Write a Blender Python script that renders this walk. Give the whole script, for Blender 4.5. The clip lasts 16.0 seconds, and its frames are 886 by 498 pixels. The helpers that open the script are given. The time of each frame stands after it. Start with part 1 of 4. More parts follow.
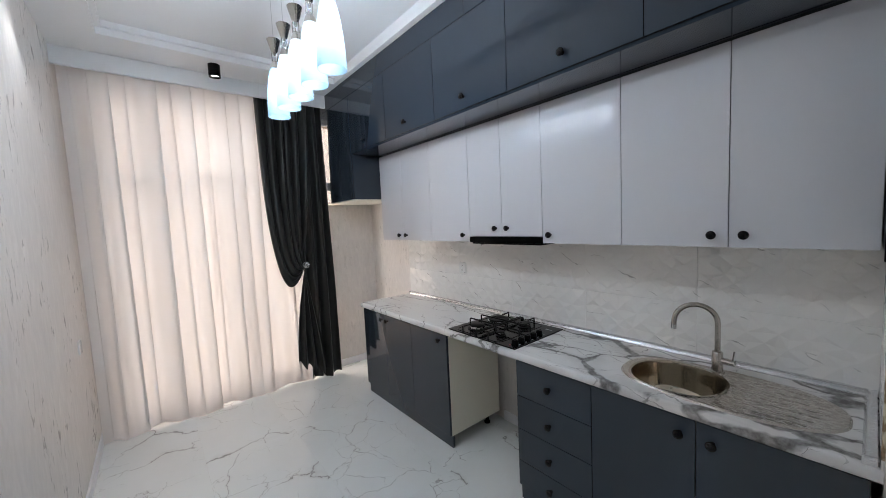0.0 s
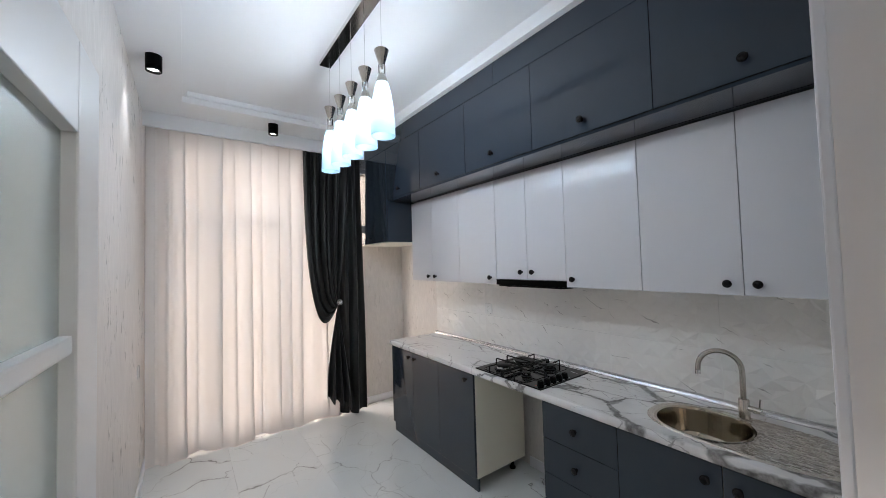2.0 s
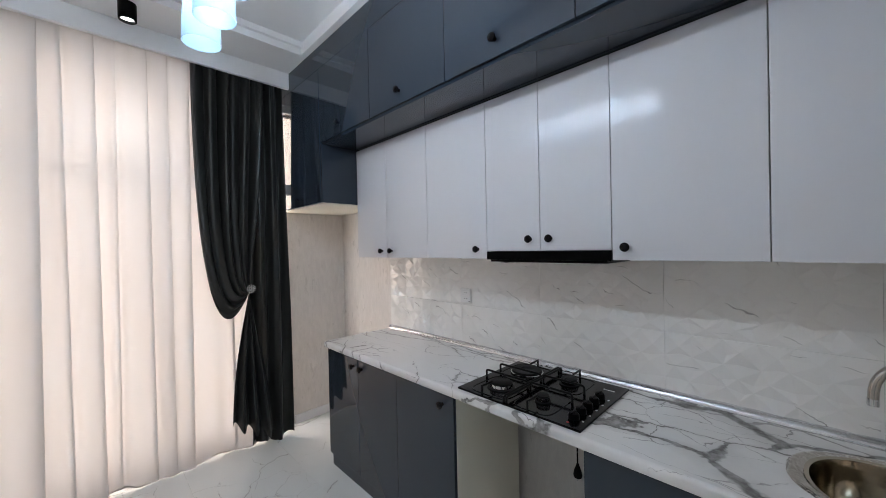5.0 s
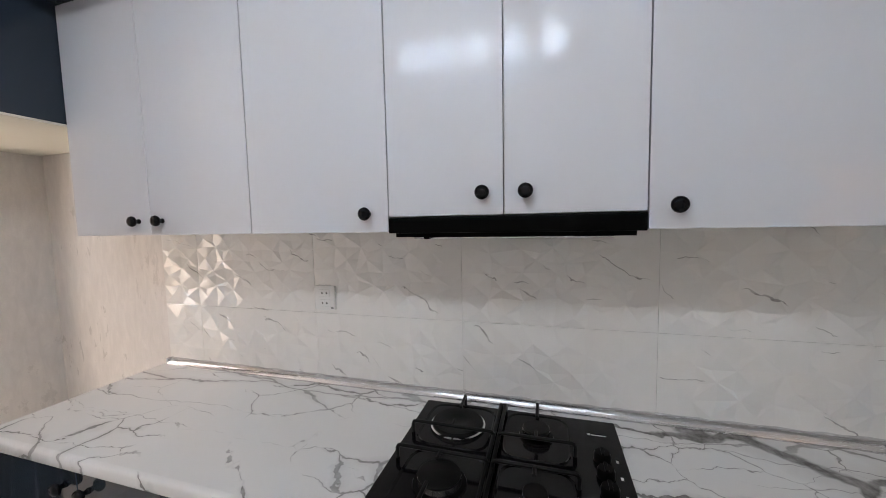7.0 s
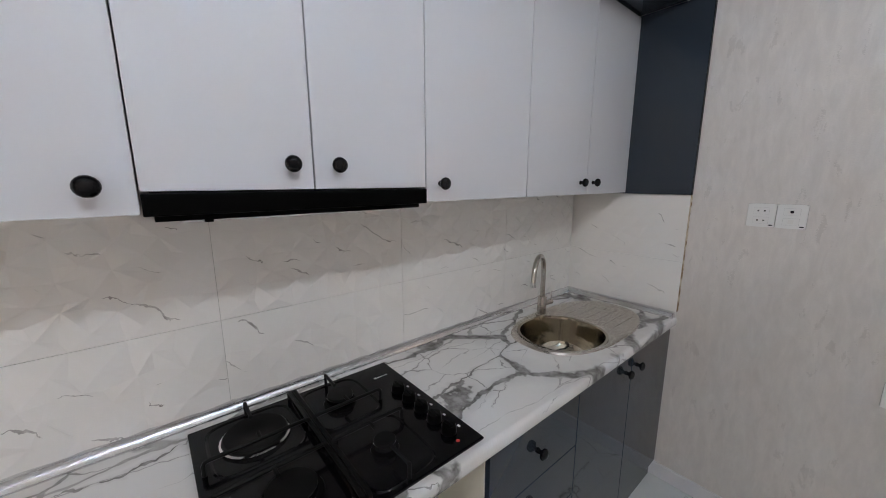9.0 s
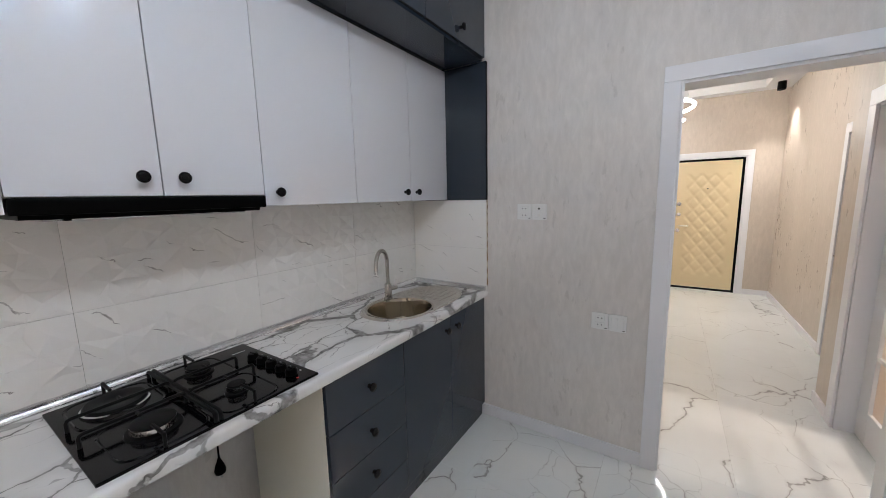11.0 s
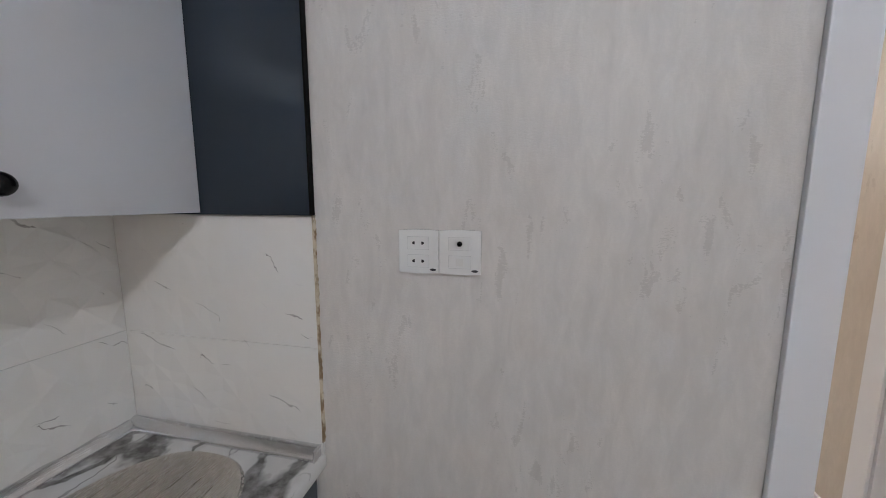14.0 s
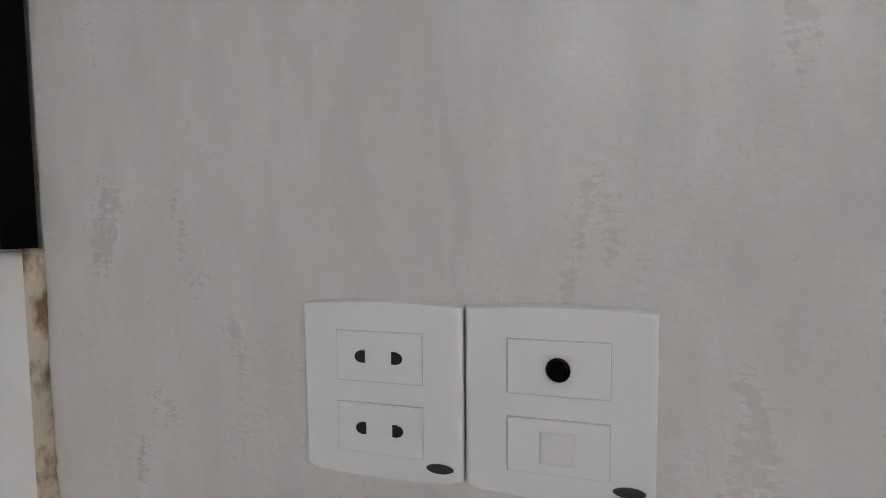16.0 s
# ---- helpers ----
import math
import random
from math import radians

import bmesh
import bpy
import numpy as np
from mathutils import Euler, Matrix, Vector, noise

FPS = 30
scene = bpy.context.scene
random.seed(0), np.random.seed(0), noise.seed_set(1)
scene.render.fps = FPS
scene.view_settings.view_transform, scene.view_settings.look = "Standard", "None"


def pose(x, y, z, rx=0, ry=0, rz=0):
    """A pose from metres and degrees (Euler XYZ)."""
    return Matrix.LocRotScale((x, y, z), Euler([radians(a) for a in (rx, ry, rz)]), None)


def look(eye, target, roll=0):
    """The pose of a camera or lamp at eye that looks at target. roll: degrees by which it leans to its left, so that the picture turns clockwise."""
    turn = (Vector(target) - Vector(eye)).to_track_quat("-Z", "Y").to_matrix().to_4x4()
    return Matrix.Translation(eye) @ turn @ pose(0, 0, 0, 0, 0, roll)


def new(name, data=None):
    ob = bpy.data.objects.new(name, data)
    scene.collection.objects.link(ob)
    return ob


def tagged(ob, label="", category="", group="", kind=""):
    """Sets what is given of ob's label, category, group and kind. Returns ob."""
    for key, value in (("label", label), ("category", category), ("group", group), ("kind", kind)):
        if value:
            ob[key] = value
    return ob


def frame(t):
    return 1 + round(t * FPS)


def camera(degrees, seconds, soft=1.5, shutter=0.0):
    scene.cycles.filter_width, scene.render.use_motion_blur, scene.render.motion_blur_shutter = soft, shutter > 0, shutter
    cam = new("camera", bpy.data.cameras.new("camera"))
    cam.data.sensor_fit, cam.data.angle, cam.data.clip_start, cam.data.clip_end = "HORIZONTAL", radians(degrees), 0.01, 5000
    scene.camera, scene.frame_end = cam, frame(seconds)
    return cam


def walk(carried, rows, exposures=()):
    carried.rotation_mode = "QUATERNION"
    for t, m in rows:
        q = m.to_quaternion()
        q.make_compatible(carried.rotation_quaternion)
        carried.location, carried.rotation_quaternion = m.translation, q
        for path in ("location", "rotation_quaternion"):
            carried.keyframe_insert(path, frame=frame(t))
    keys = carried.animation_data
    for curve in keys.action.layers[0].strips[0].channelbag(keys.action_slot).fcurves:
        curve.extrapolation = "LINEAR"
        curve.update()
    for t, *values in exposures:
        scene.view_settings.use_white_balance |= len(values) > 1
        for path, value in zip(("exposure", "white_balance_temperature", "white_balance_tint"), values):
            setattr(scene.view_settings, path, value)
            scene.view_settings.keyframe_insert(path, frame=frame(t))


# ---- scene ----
cam = camera(102.6, 16.0, 0.55)
PATH = [
    (0, (-0.058, 0.042, 1.628), (1.207, 1.582, 1.469), -2.7),
    (0.5, (-0.126, -0.041, 1.658), (1.116, 1.52, 1.521), -2.5),
    (1, (-0.177, -0.033, 1.665), (1.019, 1.569, 1.608), -1.9),
    (1.5, (-0.185, -0.047, 1.654), (0.997, 1.566, 1.684), -1.7),
    (2, (-0.203, -0.067, 1.647), (0.972, 1.55, 1.72), -1.6),
    (2.5, (-0.148, -0.034, 1.626), (1.035, 1.575, 1.73), -1.8),
    (3, (-0.02, 0.085, 1.614), (1.172, 1.687, 1.721), -2.0),
    (3.2, (0.011, 0.133, 1.611), (1.213, 1.728, 1.715), -2.1),
    (5.5, (0.384, 0.974, 1.504), (1.96, 2.203, 1.418), -0.4),
    (6, (0.513, 1.183, 1.484), (2.297, 2.083, 1.407), -0.3),
    (6.5, (0.735, 1.382, 1.489), (2.583, 2.136, 1.366), -1.1),
    (7, (0.864, 1.502, 1.492), (2.777, 2.064, 1.337), -1.2),
    (7.5, (0.99, 1.651, 1.481), (2.969, 1.755, 1.212), -1.3),
    (8, (1.182, 1.676, 1.433), (3.149, 1.411, 1.188), -0.7),
    (8.5, (1.138, 1.733, 1.465), (2.82, 0.694, 1.16), -0.4),
    (9, (0.929, 1.9, 1.523), (2.438, 0.642, 1.149), -0.1),
    (9.5, (0.662, 2.031, 1.553), (2.092, 0.69, 1.158), 0.1),
    (9.7, (0.579, 2.098, 1.52), (1.97, 0.706, 1.165), -0.9),
    (11.8, (0.459, 1.897, 1.484), (1.399, 0.163, 1.15), 0.1),
    (12, (0.502, 1.779, 1.487), (1.411, 0.031, 1.142), -0.0),
    (12.5, (0.678, 1.494, 1.48), (1.297, -0.377, 1.14), 0.5),
    (13, (0.754, 1.217, 1.499), (1.288, -0.679, 1.155), 0.5),
    (13.5, (0.874, 0.942, 1.462), (1.411, -0.959, 1.154), 0.0),
    (14, (0.995, 0.723, 1.492), (1.421, -1.213, 1.228), -0.0),
    (14.5, (1.006, 0.502, 1.508), (1.434, -1.436, 1.268), -0.2),
    (15, (1.065, 0.334, 1.474), (1.58, -1.591, 1.311), -0.6),
    (15.5, (1.152, 0.214, 1.461), (1.623, -1.727, 1.358), -0.1),
    (16, (1.136, 0.181, 1.47), (1.537, -1.776, 1.377), -0.5),
]
EXPOSURES = [(0, 1.46, 6120, 8), (3.0, 1.40, 6180, 8), (5.5, 1.40, 6050, 8), (6.0, 1.56, 6250, 10), (6.5, 1.64, 6450, 11), (7.5, 1.50, 6450, 10), (8.0, 1.42, 6450, 10),
             (9.0, 1.58, 6450, 11), (9.5, 1.55, 6450, 11), (12.5, 1.66, 6300, 10), (13.5, 1.58, 6300, 11), (14.5, 1.60, 6500, 11), (16, 1.50, 6500, 11)]
walk(cam, [(t, look(eye, target, roll)) for t, eye, target, roll in PATH], EXPOSURES)

# world, sun, window light, lamps of the place, added lamp behind the hall door
world = bpy.data.worlds.new("sky")
scene.world = world
world.use_nodes = True
wn = world.node_tree
sky = wn.nodes.new("ShaderNodeTexSky")
sky.sky_type, sky.sun_disc = "NISHITA", False
sky.sun_elevation, sky.sun_rotation = radians(48), radians(20)
wn.links.new(sky.outputs[0], wn.nodes["Background"].inputs[0])
wn.nodes["Background"].inputs[1].default_value = 0.12


def lamp(name, kind, m, power, colour, **more):
    data = bpy.data.lights.new(name, kind)
    data.energy, data.color = power, colour
    if kind == "AREA":
        data.shape, data.size, data.size_y = "RECTANGLE", more["size"], more["size_y"]
    elif kind == "SUN":
        data.angle = radians(more["angle"])
    else:
        data.shadow_soft_size = more.get("radius", 0.02)
        if kind == "SPOT":
            data.spot_size, data.spot_blend = radians(more["cone"]), 0.9
    ob = new(name, data)
    ob.matrix_basis = m
    return ob


lamp("sun", "SUN", look((4, -20, 22), (0.5, 9, 2)), 3.0, (1.0, 0.93, 0.84), angle=0.5)
lamp("window_skylight", "AREA", look((0.585, 4.12, 1.42), (0.585, 0.0, 1.42)), 31.0, (1.0, 0.80, 0.665), size=1.79, size_y=2.66)
PENDANTS = [(0.58, 2.25), (0.58, 2.06), (0.58, 1.87), (0.58, 1.68), (0.58, 1.48)]
for px, py in PENDANTS:
    lamp("pendant_bulb_light", "POINT", pose(px, py, 2.445), 1.95, (0.92, 0.955, 1.0), radius=0.034)
# two downlights are known; the third, at y 0.95, is assumed and added
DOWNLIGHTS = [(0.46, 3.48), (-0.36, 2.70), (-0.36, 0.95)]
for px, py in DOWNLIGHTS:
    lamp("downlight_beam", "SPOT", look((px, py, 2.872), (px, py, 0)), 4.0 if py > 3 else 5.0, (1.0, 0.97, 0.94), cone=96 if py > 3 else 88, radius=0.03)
lamp("chandelier_light", "POINT", pose(0.55, -2.9, 2.16), 12.0, (1.0, 0.95, 0.90), radius=0.12)
lamp("downlight_beam", "SPOT", look((-0.575, -4.1, 2.695), (-0.575, -4.1, 0)), 22.0, (1.0, 0.95, 0.88), cone=80, radius=0.025)
# unseen lamp, added behind the hall door to brighten its panes
lamp("pane_backlight", "POINT", pose(-1.6, -0.7, 2.3), 31.0, (1.0, 0.87, 0.76), radius=0.1)


# materials
def material(name, base=(0.8, 0.8, 0.8), rough=0.5, metal=0.0, **more):
    m = bpy.data.materials.new(name)
    m.use_nodes = True
    b = m.node_tree.nodes["Principled BSDF"]
    b.inputs["Base Color"].default_value = (*base, 1)
    b.inputs["Roughness"].default_value = rough
    b.inputs["Metallic"].default_value = metal
    for key, value in more.items():
        b.inputs[key.replace("_", " ")].default_value = value
    return m


def node(m, kind, **values):
    n = m.node_tree.nodes.new(kind)
    for key, value in values.items():
        n.inputs[key.replace("_", " ")].default_value = value
    return n


def link(m, a, b):
    m.node_tree.links.new(a, b)


def coords(m, scale=(1, 1, 1), shift=False):
    """World-size coordinates; shift moves the pattern from piece to piece."""
    c = node(m, "ShaderNodeNewGeometry")
    mp = node(m, "ShaderNodeMapping")
    mp.inputs["Scale"].default_value = scale
    link(m, c.outputs["Position"], mp.inputs["Vector"])
    if shift:
        info = node(m, "ShaderNodeObjectInfo")
        mul = node(m, "ShaderNodeVectorMath")
        mul.operation = "SCALE"
        mul.inputs[0].default_value = (31.0, 17.0, 23.0)
        link(m, info.outputs["Random"], mul.inputs["Scale"])
        link(m, mul.outputs[0], mp.inputs["Location"])
    return mp.outputs[0]


def noise_of(m, vec, scale, detail=4.0, rough=0.55, distort=0.0):
    n = node(m, "ShaderNodeTexNoise", Scale=scale, Detail=detail, Roughness=rough, Distortion=distort)
    link(m, vec, n.inputs["Vector"])
    return n.outputs["Fac"]


def ranged(m, value, a, b, c=0.0, d=1.0):
    r = node(m, "ShaderNodeMapRange")
    for i, v in enumerate((a, b, c, d)):
        r.inputs[i + 1].default_value = v
    link(m, value, r.inputs[0])
    return r.outputs[0]


def math2(m, op, a, b):
    n = node(m, "ShaderNodeMath")
    n.operation = op
    for i, v in enumerate((a, b)):
        if isinstance(v, (int, float)):
            n.inputs[i].default_value = v
        else:
            link(m, v, n.inputs[i])
    return n.outputs[0]


def mixed(m, fac, a, b):
    n = node(m, "ShaderNodeMix")
    n.data_type = "RGBA"
    link(m, fac, n.inputs[0])
    for i, v in ((6, a), (7, b)):
        if isinstance(v, tuple):
            n.inputs[i].default_value = (*v, 1)
        else:
            link(m, v, n.inputs[i])
    return n.outputs[2]


def bump(m, height, strength=0.2, distance=0.01):
    n = node(m, "ShaderNodeBump", Strength=strength, Distance=distance)
    link(m, height, n.inputs["Height"])
    link(m, n.outputs[0], bsdf(m).inputs["Normal"])


def bsdf(m):
    return m.node_tree.nodes["Principled BSDF"]


def ridge(m, value, width, centre=0.5):
    return ranged(m, math2(m, "ABSOLUTE", math2(m, "SUBTRACT", value, centre), 0.0), 0.0, width, 1.0, 0.0)


def veined(name, white, dark, rough, layers, shift=False, cloud=0.02, gloss=0.5):
    """Polished stone with branching veins along the borders of warped cells. Rows of
    (stretch, cell scale, warp, warp scale, half width, gate scale, gate, strength)."""
    m = material(name, white, rough, Specular_IOR_Level=gloss)
    vec = coords(m, (1, 1, 1), shift)
    jag = noise_of(m, vec, 26.0, 4.0, 0.6)
    total = None
    for k, (stretch, scale, warp, ws, width, gs, gate, strength) in enumerate(layers):
        bend = node(m, "ShaderNodeTexNoise", Scale=ws, Detail=5.0, Roughness=0.58)
        link(m, vec, bend.inputs["Vector"])
        off = node(m, "ShaderNodeVectorMath")
        off.operation = "MULTIPLY_ADD"
        link(m, bend.outputs["Color"], off.inputs[0])
        off.inputs[1].default_value = (2 * warp, 2 * warp, 2 * warp)
        off.inputs[2].default_value = (4.1 * k, 7.3 * k, 0.0)
        add = node(m, "ShaderNodeVectorMath")
        link(m, vec, add.inputs[0])
        link(m, off.outputs[0], add.inputs[1])
        mp = node(m, "ShaderNodeMapping")
        mp.inputs["Scale"].default_value = stretch
        link(m, add.outputs[0], mp.inputs["Vector"])
        cell = node(m, "ShaderNodeTexVoronoi", Scale=scale)
        cell.feature = "DISTANCE_TO_EDGE"
        link(m, mp.outputs[0], cell.inputs["Vector"])
        away = math2(m, "DIVIDE", cell.outputs["Distance"], scale)
        away = math2(m, "ADD", away, math2(m, "MULTIPLY", math2(m, "SUBTRACT", jag, 0.5), width * 0.7))
        swell = ranged(m, noise_of(m, mp.outputs[0], gs, 3.0, 0.55), gate, gate + 0.22)
        reach = math2(m, "ADD", math2(m, "MULTIPLY", math2(m, "MULTIPLY", swell, swell), width), 0.0003)
        line = ranged(m, math2(m, "DIVIDE", away, reach), 0.5, 1.1, 1.0, 0.0)
        halo = math2(m, "MULTIPLY", ranged(m, math2(m, "DIVIDE", away, reach), 0.6, 4.5, 1.0, 0.0), 0.22)
        tone = ranged(m, jag, 0.30, 0.62, 0.60 * strength, strength)
        v = math2(m, "MULTIPLY", math2(m, "MULTIPLY", math2(m, "MAXIMUM", line, halo), ranged(m, swell, 0.02, 0.20)), tone)
        total = v if total is None else math2(m, "MAXIMUM", total, v)
    soft = mixed(m, ranged(m, noise_of(m, vec, 1.9, 4.0), 0.35, 0.7), white, tuple(c * (1 - cloud * 3) for c in white))
    link(m, mixed(m, total, soft, dark), bsdf(m).inputs["Base Color"])
    link(m, ranged(m, noise_of(m, vec, 9.0, 3.0), 0.3, 0.7, rough * 0.8, rough * 1.4), bsdf(m).inputs["Roughness"])
    return m


def stroked(name, white, dark, rough, strokes, cloud=0.015):
    """Stone with long broken veins; rows of (direction across the vein, spacing, wander, wander scale, half width, gate scale, gate, strength)."""
    m = material(name, white, rough)
    vec = coords(m)
    jag = noise_of(m, vec, 55.0, 3.0, 0.6)
    total = None
    for k, (across, space, wander, ws, width, gs, gate, strength) in enumerate(strokes):
        d = node(m, "ShaderNodeVectorMath")
        d.operation = "DOT_PRODUCT"
        link(m, vec, d.inputs[0])
        d.inputs[1].default_value = across
        own = coords(m, (1, 1, 1))
        own.node.inputs["Location"].default_value = (3.7 * k, 1.9 * k, 5.3 * k)
        bend = math2(m, "MULTIPLY", math2(m, "SUBTRACT", noise_of(m, own, ws, 5.0, 0.56), 0.5), 2 * wander)
        fray = math2(m, "MULTIPLY", math2(m, "SUBTRACT", jag, 0.5), width * 1.9)
        u = math2(m, "ADD", math2(m, "ADD", d.outputs["Value"], bend), fray)
        cell = math2(m, "FRACT", math2(m, "ADD", math2(m, "DIVIDE", u, space), 20.37), 0.0)
        away = math2(m, "MULTIPLY", math2(m, "ABSOLUTE", math2(m, "SUBTRACT", cell, 0.5), 0.0), space)
        swell = ranged(m, noise_of(m, own, gs, 2.0, 0.5), gate, gate + 0.20)
        line = ranged(m, math2(m, "DIVIDE", away, math2(m, "ADD", math2(m, "MULTIPLY", swell, width), 0.0004)), 0.55, 1.0, 1.0, 0.0)
        tone = ranged(m, jag, 0.35, 0.68, 0.5 * strength, strength)
        v = math2(m, "MULTIPLY", math2(m, "MULTIPLY", line, ranged(m, swell, 0.02, 0.12)), tone)
        total = v if total is None else math2(m, "MAXIMUM", total, v)
    soft = mixed(m, ranged(m, noise_of(m, vec, 2.1, 4.0), 0.35, 0.7), white, tuple(c * (1 - cloud * 3) for c in white))
    link(m, mixed(m, total, soft, dark), bsdf(m).inputs["Base Color"])
    link(m, ranged(m, noise_of(m, vec, 9.0, 3.0), 0.3, 0.7, rough * 0.8, rough * 1.4), bsdf(m).inputs["Roughness"])
    return m


def plaster(name, base, pearl, relief=0.12, wear=0.15, shine=0.40):
    """Pearly plaster brushed up and down, with mica patches that shine and small worn flakes."""
    m = material(name, base, 0.5)
    tall = coords(m, (1, 1, 0.30))
    streak = noise_of(m, tall, 30.0, 6.0, 0.66, 0.5)
    cloud = noise_of(m, coords(m, (1, 1, 0.6)), 2.4, 4.0, 0.6)
    fine = noise_of(m, coords(m), 240.0, 3.0)
    leaf = noise_of(m, coords(m, (1, 1, 0.34)), 25.0, 4.0, 0.62, 0.4)
    rub = noise_of(m, coords(m, (1, 1, 2.6)), 120.0, 4.0, 0.68)
    shade = mixed(m, ranged(m, math2(m, "ADD", math2(m, "MULTIPLY", streak, 0.45), math2(m, "MULTIPLY", cloud, 0.55)), 0.36, 0.66), tuple(c * 0.91 for c in base), pearl)
    area = ranged(m, noise_of(m, coords(m), 1.5, 4.0, 0.6), 0.38, 0.58)
    worn = math2(m, "MULTIPLY", ranged(m, math2(m, "ADD", leaf, math2(m, "MULTIPLY", math2(m, "SUBTRACT", rub, 0.5), 0.12)), 0.555, 0.720), area)
    shade = mixed(m, math2(m, "MULTIPLY", worn, wear), shade, tuple(c * 0.55 for c in base))
    shade = mixed(m, ranged(m, math2(m, "MULTIPLY", rub, streak), 0.20, 0.36, 0.12, 0.0), shade, tuple(c * 0.6 for c in base))
    link(m, shade, bsdf(m).inputs["Base Color"])
    patch = ranged(m, noise_of(m, coords(m, (1, 1, 0.55)), 3.4, 3.0, 0.55), 0.47, 0.57)
    mica = math2(m, "MULTIPLY", ranged(m, math2(m, "ADD", leaf, math2(m, "MULTIPLY", math2(m, "SUBTRACT", rub, 0.5), 0.36)), 0.465, 0.375), patch)
    link(m, ranged(m, mica, 0.0, 1.0, 0.46, 0.22), bsdf(m).inputs["Roughness"])
    cell = node(m, "ShaderNodeTexVoronoi", Scale=70.0)
    link(m, coords(m), cell.inputs["Vector"])
    split = node(m, "ShaderNodeSeparateColor")
    link(m, cell.outputs["Color"], split.inputs[0])
    fleck = math2(m, "MULTIPLY", ranged(m, cell.outputs["Distance"], 0.065, 0.04), ranged(m, split.outputs[0], 0.965, 0.97))
    link(m, math2(m, "MULTIPLY", fleck, 0.6), bsdf(m).inputs["Metallic"])
    link(m, ranged(m, mica, 0.0, 1.0, 0.5, 0.5 + shine), bsdf(m).inputs["Specular IOR Level"])
    height = math2(m, "ADD", math2(m, "MULTIPLY", streak, 0.5), math2(m, "ADD", math2(m, "MULTIPLY", fine, 0.25), math2(m, "MULTIPLY", rub, ranged(m, cloud, 0.40, 0.62, 0.10, 0.75))))
    bump(m, math2(m, "ADD", height, math2(m, "MULTIPLY", worn, -0.12)), relief, 0.004)
    return m


def lacquer(name, base, rough, wave=0.05, coat=0.25):
    m = material(name, base, rough, Coat_Weight=coat, Coat_Roughness=rough * 0.7)
    vec = coords(m)
    link(m, ranged(m, noise_of(m, vec, 6.0, 3.0), 0.3, 0.7, rough * 0.85, rough * 1.3), bsdf(m).inputs["Roughness"])
    bump(m, noise_of(m, vec, 14.0, 2.0), wave, 0.002)
    return m


def painted(name, base, rough=0.5, grain=60.0, amount=0.05, strength=0.05):
    m = material(name, base, rough)
    vec = coords(m)
    link(m, mixed(m, ranged(m, noise_of(m, vec, 2.2, 4.0), 0.3, 0.7), base, tuple(c * (1 - amount) for c in base)), bsdf(m).inputs["Base Color"])
    bump(m, noise_of(m, vec, grain, 3.0), strength, 0.003)
    return m


def brushed(name, base, rough, stretch=(1, 40, 40)):
    m = material(name, base, rough, 1.0)
    vec = coords(m, stretch)
    n = noise_of(m, vec, 12.0, 3.0)
    link(m, ranged(m, n, 0.3, 0.7, rough * 0.7, rough * 1.4), bsdf(m).inputs["Roughness"])
    bump(m, n, 0.04, 0.001)
    return m


PLASTER = plaster("pearl_plaster", (0.69, 0.655, 0.628), (0.74, 0.705, 0.677), 0.30, 0.16, 0.50)
HALL_PLASTER = plaster("beige_plaster", (0.60, 0.52, 0.445), (0.63, 0.55, 0.475), 0.05, 0.0, 0.10)
CEILING = painted("ceiling_paint", (0.76, 0.765, 0.775), 0.6, 40, 0.02, 0.02)
FLOOR_TILE = veined("polished_floor_marble", (0.72, 0.745, 0.745), (0.20, 0.195, 0.19), 0.035, [
    ((1.0, 0.75, 1), 2.1, 0.16, 2.2, 0.0060, 1.3, 0.44, 0.85), ((0.8, 1.0, 1), 4.3, 0.10, 3.5, 0.0030, 1.7, 0.50, 0.60)], True, 0.02, 0.6)
JOINT = painted("grout", (0.68, 0.67, 0.65), 0.8, 90, 0.1, 0.1)
WORKTOP = veined("veined_worktop", (0.79, 0.78, 0.77), (0.075, 0.068, 0.064), 0.09, [
    ((1.0, 0.42, 0.5), 4.2, 0.13, 2.6, 0.0170, 1.5, 0.395, 0.92), ((0.9, 0.60, 0.5), 7.0, 0.08, 4.0, 0.0065, 2.2, 0.43, 0.75),
    ((1.7, 0.24, 0.5), 4.6, 0.11, 2.0, 0.0120, 1.1, 0.43, 0.62)], False, 0.02)
SPLASH = stroked("relief_tile_marble", (0.86, 0.845, 0.82), (0.22, 0.20, 0.19), 0.055, [
    ((-0.48, -0.48, 0.88), 0.105, 0.060, 6.5, 0.0048, 8.0, 0.575, 0.80), ((-0.20, -0.20, 0.97), 0.17, 0.05, 7.0, 0.0034, 9.0, 0.57, 0.70)], 0.012)
NAVY = lacquer("navy_gloss", (0.026, 0.036, 0.051), 0.04, 0.02, 0.0)
WHITE_GLOSS = lacquer("white_gloss", (0.64, 0.64, 0.672), 0.10, 0.0, 0.0)
CREAM = painted("cream_laminate", (0.78, 0.76, 0.66), 0.45, 80, 0.04)
CARCASS = painted("white_laminate", (0.74, 0.73, 0.71), 0.5, 80, 0.04)
KNOB = material("black_knob", (0.003, 0.003, 0.004), 0.20, Specular_IOR_Level=0.25)
BLACK = material("black_metal", (0.002, 0.002, 0.002), 0.30, Specular_IOR_Level=0.06)
HOB_BLACK = material("black_enamel", (0.003, 0.003, 0.004), 0.12, Specular_IOR_Level=0.20)
IRON = painted("cast_iron", (0.004, 0.004, 0.004), 0.5, 300, 0.2, 0.10)
bsdf(IRON).inputs["Specular IOR Level"].default_value = 0.15
